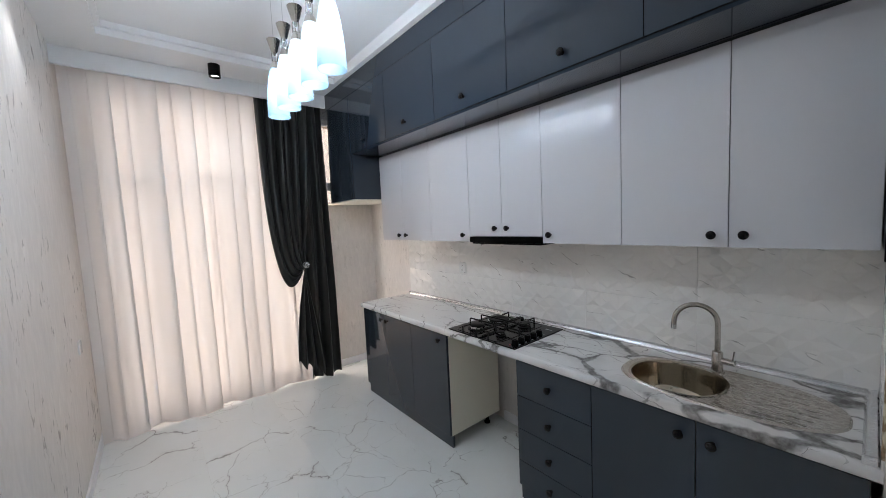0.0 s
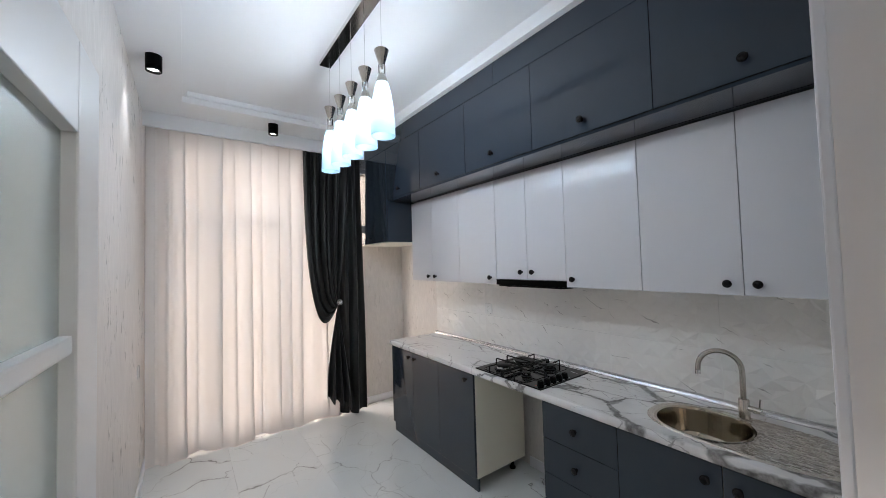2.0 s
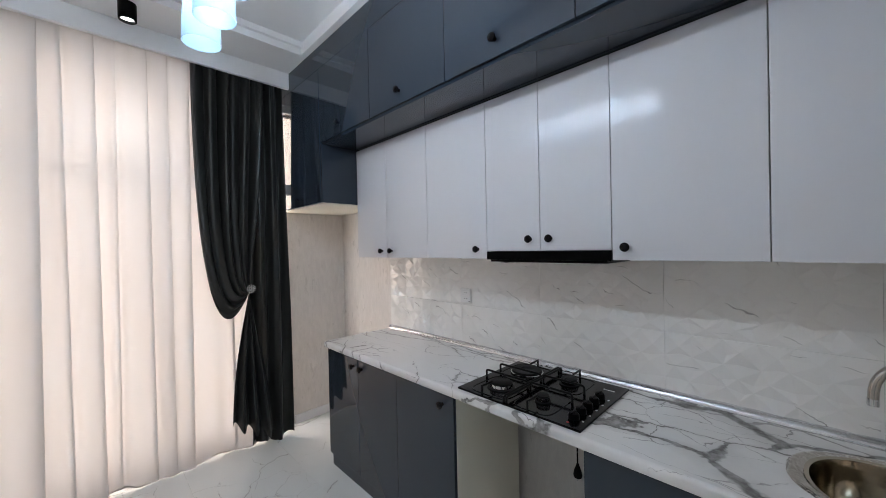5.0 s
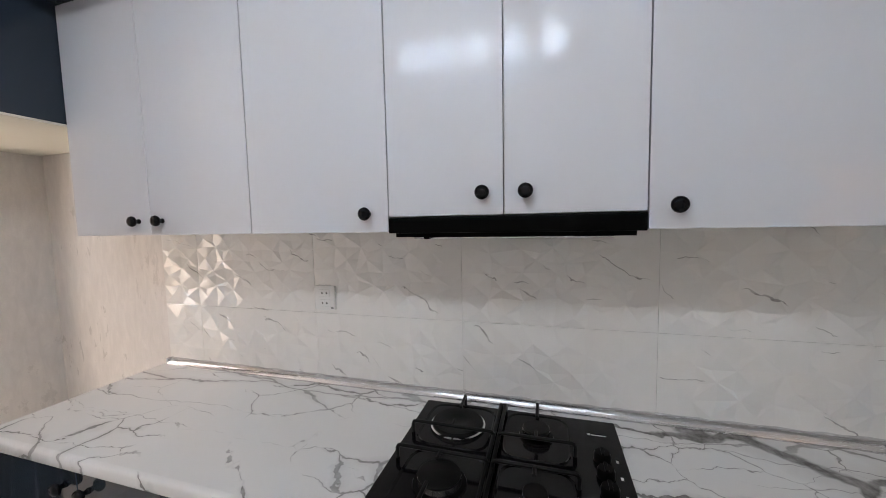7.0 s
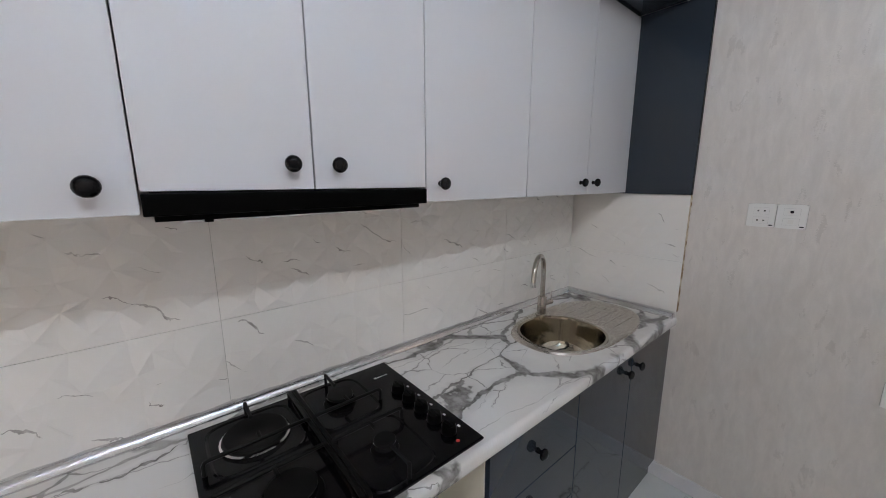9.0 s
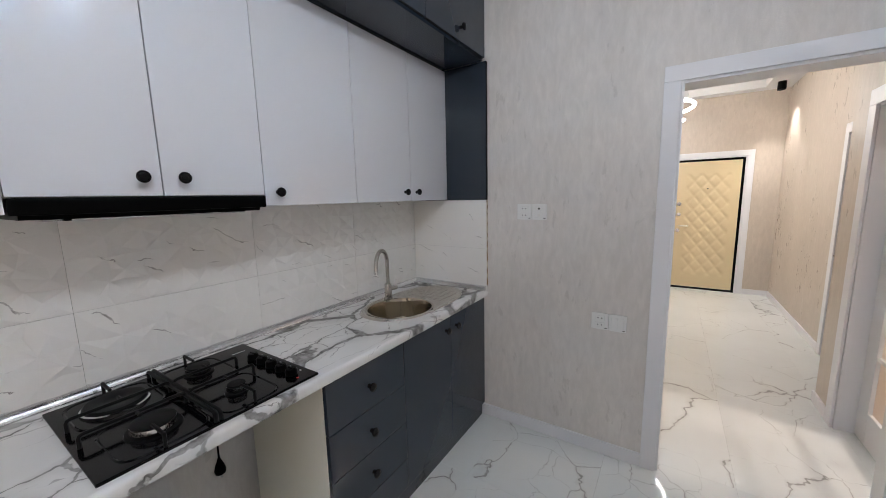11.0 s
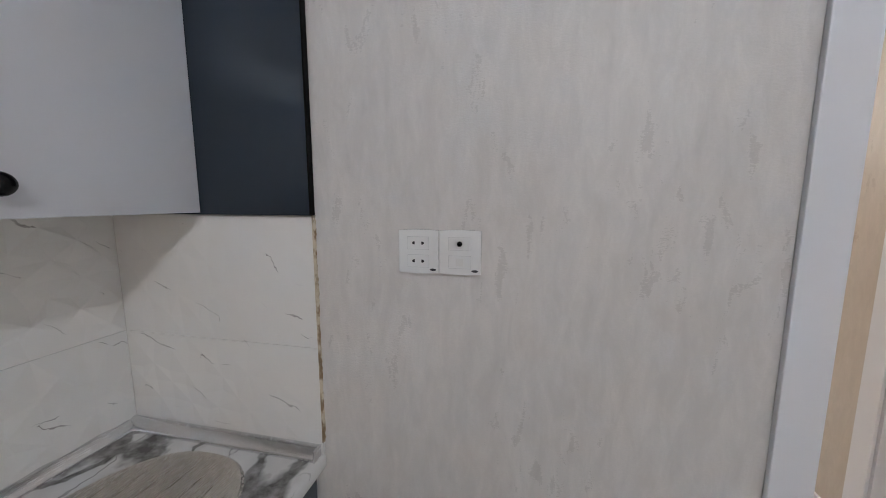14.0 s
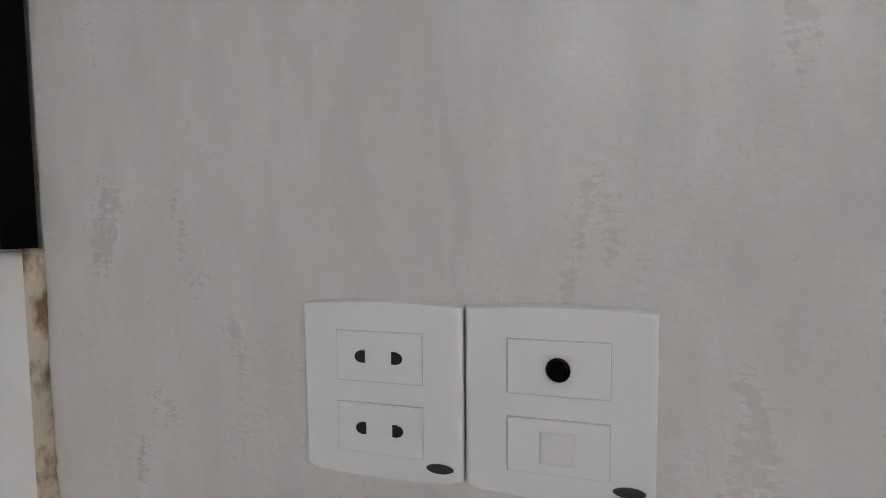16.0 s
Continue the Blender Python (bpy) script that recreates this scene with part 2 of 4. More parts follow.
STEEL = brushed("brushed_steel", (0.56, 0.53, 0.49), 0.24, (30, 4, 30))
BOWL = material("bowl_steel", (0.46, 0.42, 0.35), 0.09, 1.0)
CHROME = material("chrome", (0.72, 0.72, 0.72), 0.10, 1.0)
NICKEL = material("satin_nickel", (0.50, 0.47, 0.43), 0.24, 1.0)
ALU = brushed("aluminium", (0.74, 0.74, 0.75), 0.22, (40, 2, 40))
DOOR_PAINT = painted("white_door_paint", (0.76, 0.77, 0.78), 0.35, 70, 0.03)
TRIM_PAINT = painted("white_trim_paint", (0.76, 0.76, 0.79), 0.4, 70, 0.03)
PLASTIC = painted("white_plastic", (0.80, 0.80, 0.79), 0.25, 120, 0.02, 0.01)
SLOT = material("dark_slot", (0.01, 0.01, 0.01), 0.6)
BADGE = material("grey_badge", (0.06, 0.06, 0.065), 0.3, 0.6)
PRINT = material("white_print", (0.7, 0.7, 0.7), 0.5)
RED = material("red_mark", (0.45, 0.03, 0.02), 0.4)
PADDED = painted("padded_leatherette", (0.72, 0.58, 0.36), 0.42, 150, 0.06, 0.08)
BROWN = material("bare_edge", (0.40, 0.30, 0.20), 0.85)
link(BROWN, mixed(BROWN, ranged(BROWN, noise_of(BROWN, coords(BROWN, (1, 1, 0.5)), 60.0, 4.0), 0.42, 0.56), (0.24, 0.16, 0.09), (0.60, 0.52, 0.40)), bsdf(BROWN).inputs["Base Color"])
bump(BROWN, noise_of(BROWN, coords(BROWN), 220.0, 3.0), 0.5, 0.003)
PVC = painted("window_pvc", (0.78, 0.78, 0.76), 0.35)
# grey of the thin shadow line round the socket inserts
SEAM_SHADE = material("seam_shade_grey", (0.54, 0.54, 0.54), 0.5)
FACADE = painted("peach_render", (0.62, 0.40, 0.26), 0.9, 20, 0.1, 0.2)
PAVING = painted("outside_paving", (0.40, 0.38, 0.35), 0.9, 10, 0.15, 0.2)

CURTAIN = material("charcoal_satin", (0.011, 0.0125, 0.012), 0.38, Sheen_Weight=0.06)
bump(CURTAIN, noise_of(CURTAIN, coords(CURTAIN), 420.0, 2.0), 0.12, 0.001)


def shader_mix(m, fac, a, b):
    n = node(m, "ShaderNodeMixShader")
    n.inputs[0].default_value = fac
    link(m, a, n.inputs[1])
    link(m, b, n.inputs[2])
    return n.outputs[0]


def cloth(name, colour, through_part, open_part):
    """Thin woven cloth: part scatters back, part lets light through, part is open weave."""
    m = material(name, colour, 0.9)
    t = node(m, "ShaderNodeBsdfTranslucent")
    t.inputs["Color"].default_value = (*colour, 1)
    d = node(m, "ShaderNodeBsdfDiffuse")
    d.inputs["Color"].default_value = (*colour, 1)
    o = node(m, "ShaderNodeBsdfTransparent")
    body = shader_mix(m, through_part, d.outputs[0], t.outputs[0])
    out = m.node_tree.nodes["Material Output"]
    link(m, shader_mix(m, open_part, body, o.outputs[0]), out.inputs["Surface"])
    return m


SHEER = cloth("sheer_voile", (0.80, 0.76, 0.735), 0.10, 0.02)
# white glass darkened and tinted: the lit shade's pale blue is in this colour
OPAL = cloth("opal_glass", (0.34, 0.45, 0.54), 0.55, 0.0)


def pane_glass(name, colour, rough, weight=1.0):
    return material(name, colour, rough, Transmission_Weight=weight, IOR=1.45)


CLEAR = pane_glass("clear_glass", (0.95, 0.97, 0.97), 0.0)
FROSTED = pane_glass("frosted_glass", (0.80, 0.87, 0.85), 0.22, 0.70)
BRONZE = pane_glass("warm_frosted_glass", (0.84, 0.73, 0.64), 0.32, 0.80)
GLOW = material("lit_diffuser", (0.9, 0.9, 0.9), 0.4, Emission_Color=(1.0, 0.96, 0.90, 1), Emission_Strength=7.0)
LAMP_FACE = material("lit_lens", (0.9, 0.9, 0.9), 0.4, Emission_Color=(1.0, 0.96, 0.90, 1), Emission_Strength=9.0)

# mesh tools
ORIGIN = {}


def thing(name, at, label, category, group="", kind=""):
    ob = new(name)
    ob.empty_display_size = 0.05
    ob.location = at
    ORIGIN[ob.name] = Vector(at)
    return tagged(ob, label, category, group, kind)


def part(name, bm, mat, parent=None, label="", smooth=False):
    me = bpy.data.meshes.new(name)
    if parent is not None:
        bmesh.ops.translate(bm, vec=-ORIGIN[parent.name], verts=bm.verts)
    bm.to_mesh(me)
    bm.free()
    me.materials.append(mat)
    if smooth:
        me.shade_smooth()
        me.set_sharp_from_angle(angle=radians(38))
    ob = new(name, me)
    if parent is not None:
        ob.parent = parent
        ORIGIN[ob.name] = ORIGIN[parent.name]
    if label:
        ob["label"] = label
    return ob


def setting(name, bm, mat, label, smooth=False):
    ob = part(name, bm, mat, None, "", smooth)
    ORIGIN[ob.name] = Vector((0, 0, 0))
    return tagged(ob, label, name.split("_")[0], kind="structure")


def share(name, mesh, parent, at, m=None):
    """A part on shared mesh data, at a place in the world."""
    ob = new(name, mesh)
    ob.parent = parent
    ORIGIN[ob.name] = ORIGIN[parent.name]
    ob.matrix_basis = Matrix.Translation(Vector(at) - ORIGIN[parent.name]) @ (m or Matrix())
    return ob


def box(bm, x0, x1, y0, y1, z0, z1, bevel=0.0):
    m = Matrix.LocRotScale(((x0 + x1) / 2, (y0 + y1) / 2, (z0 + z1) / 2), None, (abs(x1 - x0), abs(y1 - y0), abs(z1 - z0)))
    made = bmesh.ops.create_cube(bm, size=1.0, matrix=m)
    if bevel:
        edges = {e for v in made["verts"] for e in v.link_edges}
        bmesh.ops.bevel(bm, geom=list(edges), offset=bevel, segments=2, affect="EDGES", profile=0.6)
    return bm


def boxes(*rows, bevel=0.0):
    bm = bmesh.new()
    for r in rows:
        box(bm, *r, bevel=bevel)
    return bm


def lathe(bm, at, profile, steps=24, m=None, cap=False):
    """Turns rows of (radius, height) about the upright axis at a place."""
    rings = []
    turn = Matrix.Translation(at) @ (m or Matrix())
    for r, h in profile:
        rings.append([bm.verts.new(turn @ Vector((r * math.cos(a), r * math.sin(a), h))) for a in (2 * math.pi * i / steps for i in range(steps))])
    for a, b in zip(rings, rings[1:]):
        for i in range(steps):
            bm.faces.new((a[i], a[(i + 1) % steps], b[(i + 1) % steps], b[i]))
    if cap:
        bm.faces.new(list(reversed(rings[0])))
        bm.faces.new(rings[-1])
    return bm


def tube(bm, points, radius, steps=10):
    """A round bar along points."""
    pts = [Vector(p) for p in points]
    rings = []
    side = None
    for i, p in enumerate(pts):
        d = (pts[min(i + 1, len(pts) - 1)] - pts[max(i - 1, 0)]).normalized()
        if side is None:
            side = d.orthogonal().normalized()
        side = (side - d * side.dot(d)).normalized()
        up = d.cross(side)
        rings.append([bm.verts.new(p + radius * (math.cos(a) * side + math.sin(a) * up)) for a in (2 * math.pi * k / steps for k in range(steps))])
    for a, b in zip(rings, rings[1:]):
        for i in range(steps):
            bm.faces.new((a[i], a[(i + 1) % steps], b[(i + 1) % steps], b[i]))
    bm.faces.new(list(reversed(rings[0])))
    bm.faces.new(rings[-1])
    return bm


def plate(bm, outline, z0, z1):
    """A flat plate with any outline."""
    low = [bm.verts.new((x, y, z0)) for x, y in outline]
    top = [bm.verts.new((x, y, z1)) for x, y in outline]
    n = len(outline)
    bm.faces.new(list(reversed(low)))
    bm.faces.new(top)
    for i in range(n):
        bm.faces.new((low[i], low[(i + 1) % n], top[(i + 1) % n], top[i]))
    return bm


def wall_with_hole(axis, a, b, u0, u1, z0, z1, holes):
    """An upright slab between a and b on its axis, along u, with rectangular openings (u, u, z, z) through it."""
    bm = bmesh.new()
    us = sorted({u0, u1, *[h[0] for h in holes], *[h[1] for h in holes]})
    zs = sorted({z0, z1, *[h[2] for h in holes], *[h[3] for h in holes]})
    grid = {}

    def vert(u, z, s):
        if (u, z, s) not in grid:
            grid[u, z, s] = bm.verts.new((s, u, z) if axis == "x" else (u, s, z))
        return grid[u, z, s]

    solid = {}
    for i in range(len(us) - 1):
        for k in range(len(zs) - 1):
            cu, cz = (us[i] + us[i + 1]) / 2, (zs[k] + zs[k + 1]) / 2
            solid[i, k] = not any(h[0] < cu < h[1] and h[2] < cz < h[3] for h in holes)
    for (i, k), full in solid.items():
        if not full:
            continue
        c = [(us[i], zs[k]), (us[i + 1], zs[k]), (us[i + 1], zs[k + 1]), (us[i], zs[k + 1])]
        for s in (a, b):
            bm.faces.new([vert(u, z, s) for u, z in c])
        for (du, dk), (p, q) in {(-1, 0): (3, 0), (1, 0): (1, 2), (0, -1): (0, 1), (0, 1): (2, 3)}.items():
            if not solid.get((i + du, k + dk), False):
                bm.faces.new((vert(*c[p], a), vert(*c[q], a), vert(*c[q], b), vert(*c[p], b)))
    bmesh.ops.recalc_face_normals(bm, faces=bm.faces)
    return bm

# the setting: kitchen
XW, XE, YN, ZC, ZT = -0.49, 2.04, 3.93, 2.97, 3.055
OPEN_L, OPEN_R, OPEN_T = -0.395, 0.468, 1.993
setting("wall_west", wall_with_hole("x", XW - 0.15, XW, 0.0, YN, 0, 3.3, []), PLASTER, "pearly beige-grey plastered kitchen wall")
setting("wall_east", wall_with_hole("x", XE, XE + 0.15, -0.15, YN + 0.3, 0, 3.3, []), PLASTER, "pearly plastered kitchen wall behind the cabinets")
WIN = (-0.32, 1.49, 0.06, 2.80)
setting("wall_north", wall_with_hole("y", YN, YN + 0.3, XW - 0.15, XE, 0, 3.3, [WIN]), PLASTER, "plastered kitchen wall with the balcony window")
setting("wall_south", wall_with_hole("y", -0.15, 0.0, XW - 0.15, XE, 0, 3.3, [(OPEN_L, OPEN_R, 0.0, OPEN_T)]), PLASTER, "pearly grey plastered wall round the kitchen doorway")

# ceiling: dropped border, raised middle, curtain pelmet
TX0, TX1, TY0, TY1 = -0.22, 1.415, 0.30, 3.36
PEL = 3.70
bm = bmesh.new()
box(bm, XW, TX0, 0, PEL, ZC, 3.3)
box(bm, TX1, XE, 0, PEL, ZC, 3.3)
box(bm, TX0, TX1, 0, TY0, ZC, 3.3)
box(bm, TX0, TX1, TY1, PEL, ZC, 3.3)
box(bm, TX0, TX1, TY0, TY1, ZT, 3.3)
step = 0.03
for r in ((TX0, TX0 + step, TY0, TY1), (TX0 + step, TX1, TY0, TY0 + step), (TX0 + step, TX1, TY1 - step, TY1)):
    box(bm, *r, ZC + 0.045, ZT)
box(bm, XW, XE, PEL, PEL + 0.03, 2.845, 3.3)
box(bm, XW, XE, PEL + 0.03, YN, 3.02, 3.3)
setting("ceiling", bm, CEILING, "white plaster ceiling with a raised tray and pelmet")

BB = 0.075
setting("baseboard", boxes((XW, XW + 0.014, 0.0, YN, 0, BB), (XW + 0.014, OPEN_L - 0.067, 0.0, 0.014, 0, BB), (OPEN_R + 0.067, 1.49, 0.0, 0.014, 0, BB),
                           (1.532, XE - 0.014, YN - 0.014, YN, 0, BB), (XE - 0.014, XE, 1.31, 1.90, 0, BB), (XE - 0.014, XE, 3.16, YN - 0.014, 0, BB), bevel=0.003),
        TRIM_PAINT, "white painted baseboard along the kitchen walls")


def door_trim(name, label, axis, side, face, u0, u1, top, width=0.075, proud=0.014, jamb=0.15):
    """Casing round an opening in a wall and the lining of its jambs. side: which way the wall faces."""
    bm = bmesh.new()
    a, b = sorted((face, face + side * proud))

    def slab(p0, p1, q0, q1, z0, z1, bevel=0.003):
        if axis == "y":
            box(bm, p0, p1, q0, q1, z0, z1, bevel)
        else:
            box(bm, q0, q1, p0, p1, z0, z1, bevel)

    slab(u0 - width, u0 + 0.004, a, b, 0, top - 0.004)
    slab(u1 - 0.004, u1 + width, a, b, 0, top - 0.004)
    slab(u0 - width, u1 + width, a, b, top - 0.004, top + width)
    c, d = sorted((face - side * jamb, face - side * 0.001))
    slab(u0 - 0.0005, u0 + 0.016, c, d, 0, top - 0.016, 0)
    slab(u1 - 0.016, u1 + 0.0005, c, d, 0, top - 0.016, 0)
    slab(u0 - 0.0005, u1 + 0.0005, c, d, top - 0.016, top + 0.0005, 0)
    return setting(name, bm, TRIM_PAINT, label)


door_trim("trim_kitchen_door", "white door casing round the kitchen doorway", "y", 1, 0.0, OPEN_L, OPEN_R, OPEN_T, 0.066)
door_trim("trim_kitchen_door_hall", "white door casing on the hall side", "y", -1, -0.15, OPEN_L, OPEN_R, OPEN_T, jamb=0.001)

# the setting: hall
HX0, HX1, HXN, HS, HY, HZ = -0.735, 1.20, -0.458, -1.31, -4.50, 2.80
NEAR_DOOR = (-0.975, -0.17, 0.0, 1.945)
FAR_DOOR = (-2.325, -1.60, 0.0, 1.945)
FRONT_DOOR = (-0.37, 0.47, 0.0, 1.965)
setting("wall_hall_near", wall_with_hole("x", HXN - 0.15, HXN, HS, -0.15, 0, 3.3, [NEAR_DOOR]), HALL_PLASTER, "beige plastered hall wall with a glazed door")
setting("wall_hall_far", wall_with_hole("x", HX0 - 0.15, HX0, HY, HS, 0, 3.3, [FAR_DOOR]), HALL_PLASTER, "beige plastered hall wall with a white door")
setting("wall_hall_step", boxes((HX0 - 0.15, HXN - 0.15, HS, HS + 0.15, 0, 3.3)), HALL_PLASTER, "return of the beige hall wall")
setting("wall_hall_end", wall_with_hole("y", HY - 0.2, HY, HX0 - 0.15, HX1 + 0.15, 0, 3.3, [FRONT_DOOR]), HALL_PLASTER, "beige plastered wall round the entrance door")
setting("wall_hall_east", wall_with_hole("x", HX1, HX1 + 0.15, HY, -0.15, 0, 3.3, []), HALL_PLASTER, "plain beige plastered hall wall")
bm = bmesh.new()
hx0, hx1, hy0, hy1 = -0.45, 0.90, -4.30, -0.50
box(bm, HX0, hx0, HY, -0.15, HZ, 3.3)
box(bm, hx1, HX1, HY, -0.15, HZ, 3.3)
box(bm, hx0, hx1, HY, hy0, HZ, 3.3)
box(bm, hx0, hx1, hy1, -0.15, HZ, 3.3)
box(bm, hx0, hx1, hy0, hy1, HZ + 0.10, 3.3)
setting("ceiling_hall", bm, CEILING, "white hall ceiling with a raised tray")
setting("baseboard_hall", boxes((HX0, HX0 + 0.014, HY, -2.402, 0, BB), (HXN, HXN + 0.014, HS, -1.062, 0, BB), (HX0 + 0.016, HXN + 0.014, HS - 0.014, HS, 0, BB),
                                (HX0 + 0.014, -0.445, HY, HY + 0.014, 0, BB), (0.545, HX1, HY, HY + 0.014, 0, BB), bevel=0.003), TRIM_PAINT, "white painted baseboard in the hall")
door_trim("trim_hall_near", "white casing round the glazed hall door", "x", 1, HXN, *NEAR_DOOR[:2], NEAR_DOOR[3], 0.085)
door_trim("trim_hall_far", "white casing round the far hall door", "x", 1, HX0, *FAR_DOOR[:2], FAR_DOOR[3])
door_trim("trim_front_door", "white casing round the entrance door", "y", 1, HY, *FRONT_DOOR[:2], FRONT_DOOR[3], jamb=0.19)
# rooms behind the hall doors, closed and plain
setting("wall_side_room", boxes((-2.6, -2.5, -3.2, 0.4, 0, 2.84), (-2.5, HX0 - 0.15, -3.3, -3.2, 0, 2.84), (-2.5, XW - 0.15, 0.3, 0.4, 0, 2.84), (-2.5, HX0 - 0.15, HS, HS + 0.1, 0, 2.84), (-2.6, XW - 0.15, -3.3, 0.4, 2.84, 2.94)), HALL_PLASTER, "beige walls of the rooms behind the doors")

# outside the window
setting("ground", boxes((-60, 60, 4.4, 120, -3.2, -3.1)), PAVING, "grey paved yard outside the window")
facade = thing("apartment_building", (0.5, 13.0, -3.1), "peach rendered building across the yard", "building")
part("wall", wall_with_hole("y", 13.0, 13.4, -9, 11, -3.1, 6.4, [(x, x + 1.2, z, z + 1.4) for x in (-7, -4, -1, 2, 5, 8) for z in (-1.8, 1.2, 4.2)]), FACADE, facade)
part("roof", boxes((-9.3, 11.3, 12.7, 18, 6.4, 6.6)), PAVING, facade)
for x in (-7, -4, -1, 2, 5, 8):
    for z in (-1.8, 1.2, 4.2):
        w = part("window", boxes((x, x + 1.2, 13.15, 13.20, z, z + 0.05), (x, x + 1.2, 13.15, 13.20, z + 1.35, z + 1.4), (x + 0.57, x + 0.63, 13.15, 13.20, z + 0.05, z + 1.35)), PVC, facade)
        part("pane", boxes((x, x + 1.2, 13.25, 13.27, z, z + 1.4)), SLOT, w)

win = tagged(part("window_1", boxes((WIN[0], WIN[0] + 0.06, 3.955, 4.015, WIN[2], WIN[3]), (WIN[1] - 0.014, WIN[1], 3.955, 4.015, WIN[2], WIN[3]),
             (WIN[0] + 0.06, WIN[1] - 0.014, 3.955, 4.015, WIN[2], WIN[2] + 0.07), (WIN[0] + 0.06, WIN[1] - 0.014, 3.955, 4.015, WIN[3] - 0.06, WIN[3]), bevel=0.006), PVC), "white framed balcony window behind the curtains", "window", kind="structure")
ORIGIN[win.name] = Vector((0, 0, 0))
bm = bmesh.new()
for x in (0.02, 0.66):
    box(bm, x - 0.05, x + 0.05, 3.95, 4.02, WIN[2] + 0.07, WIN[3] - 0.06, 0.006)
part("mullion", bm, PVC, win)
edges = [WIN[0] + 0.06, -0.03, 0.07, 0.61, 0.71, WIN[1] - 0.014]
bm = bmesh.new()
for a, b in zip(edges[::2], edges[1::2]):
    box(bm, a, b, 3.955, 4.015, 2.02, 2.11, 0.006)
part("transom", bm, PVC, win)
for a, b in zip(edges[::2], edges[1::2]):
    for z0, z1 in ((WIN[2] + 0.07, 2.02), (2.11, WIN[3] - 0.06)):
        p = part("pane", boxes((a, b, 3.982, 3.988, z0, z1)), CLEAR, win)
        p.visible_shadow = False

# curtains
def cloth_sheet(bm, rows):
    grid = [[bm.verts.new(p) for p in r] for r in rows]
    for a, b in zip(grid, grid[1:]):
        for i in range(len(a) - 1):
            bm.faces.new((a[i], a[i + 1], b[i + 1], b[i]))
    return bm


bm = bmesh.new()
rows = []
PLEATS = ((0.030, 0.008), (0.152, 0.011), (0.310, 0.012), (0.448, 0.012), (0.589, 0.012), (0.715, 0.010), (0.86, 0.010),
          (0.085, 0.005), (0.205, 0.006), (0.372, 0.006), (0.500, 0.005), (0.652, 0.006))
for k in range(41):
    v = k / 40
    z = 3.0 * (1 - v) + 0.012
    row = []
    for i in range(701):
        u = i / 700
        x = -0.475 + 1.76 * u
        wave = math.sin(u * 46 + 0.8 * math.sin(u * 9)) * (0.5 + 0.5 * math.sin(u * 15 + 1))
        y = 3.815 + 0.020 * wave * (0.6 + 0.4 * v) + 0.012 * math.sin(u * 7 + v * 2.2)
        for n, (c, w) in enumerate(PLEATS):
            d = (u - c - 0.010 * (v - 0.4) * math.sin(n * 2.3)) / (w * (0.8 + 0.4 * v))
            x -= 4.6 * w * (0.8 + 0.35 * v) * d * math.exp(-d * d)
            y += 0.014 * math.tanh(1.3 * d) * math.exp(-(d / 3.5) ** 2)
        lift = 0.010 + 0.030 * max(0.0, math.sin(u * 33 + 1) * math.sin(u * 9))
        if k == 40:
            y -= 0.02 * math.sin(u * 21)
        row.append((x, y, z if k < 40 else lift))
    rows.append(row)
sheer = thing("sheer_curtain", (0.4, 3.815, 0), "long white sheer voile curtain over the window", "curtain")
part("voile", cloth_sheet(bm, rows), SHEER, sheer, smooth=True)
part("hem", tube(bmesh.new(), [Vector(p) + Vector((0, -0.004, 0.002)) for p in rows[-1][::5]], 0.005, 6), SHEER, sheer, smooth=True)

drape = thing("dark_curtain", (1.2, 3.74, 0), "charcoal satin curtain gathered to one side with a brooch", "curtain")
GATHER = Vector((1.13, 3.725, 1.215))


def bez(p, t):
    a, b, c, d = p
    s = 1 - t
    return a * s ** 3 + b * 3 * s * s * t + c * 3 * s * t * t + d * t ** 3


rows = []
N = 120
for k in range(61):
    t = k / 60
    row = []
    for i in range(N + 1):
        u = i / N
        top = Vector((0.785 + 0.47 * u, 3.765, 2.96))
        p1 = Vector((0.785 + 0.45 * u, 3.755, 2.1))
        p2 = Vector((0.80 + 0.36 * u ** 1.2, 3.735, 0.50 + 1.08 * u ** 0.75))
        q = bez((top, p1, p2, GATHER), t)
        pinch = 1 - 0.93 * max(0.0, (t - 0.55) / 0.45) ** 1.3
        q.y += (0.032 * math.sin(u * 2 * math.pi * 6.0 + 0.6 * math.sin(u * 11)) + 0.010 * math.sin(u * 61 + t * 3)) * pinch
        q.y -= 0.05 * math.sin(math.pi * min(1, t * 1.02)) * (1 - u) * max(0, t - 0.45) * 2
        q.x += 0.014 * math.cos(u * 2 * math.pi * 6.0) * pinch
        row.append(q)
    rows.append(row)
part("swag", cloth_sheet(bmesh.new(), rows), CURTAIN, drape, smooth=True)
rows = []
for k in range(31):
    t = k / 30
    row = []
    for i in range(61):
        u = i / 60
        low = Vector((1.02 + 0.27 * u, 3.72, 0.24 - 0.17 * u + 0.03 * math.sin(u * 21)))
        q = GATHER.lerp(low, t)
        q.x += (0.07 * u - 0.045) * math.sin(math.pi * min(1.0, t * 0.8)) * 0.8
        q.y += 0.030 * math.sin(u * 2 * math.pi * 3.4) * min(1, 0.15 + t * 1.4)
        row.append(q)
    rows.append(row)
part("tail", cloth_sheet(bmesh.new(), rows), CURTAIN, drape, smooth=True)
rows = []
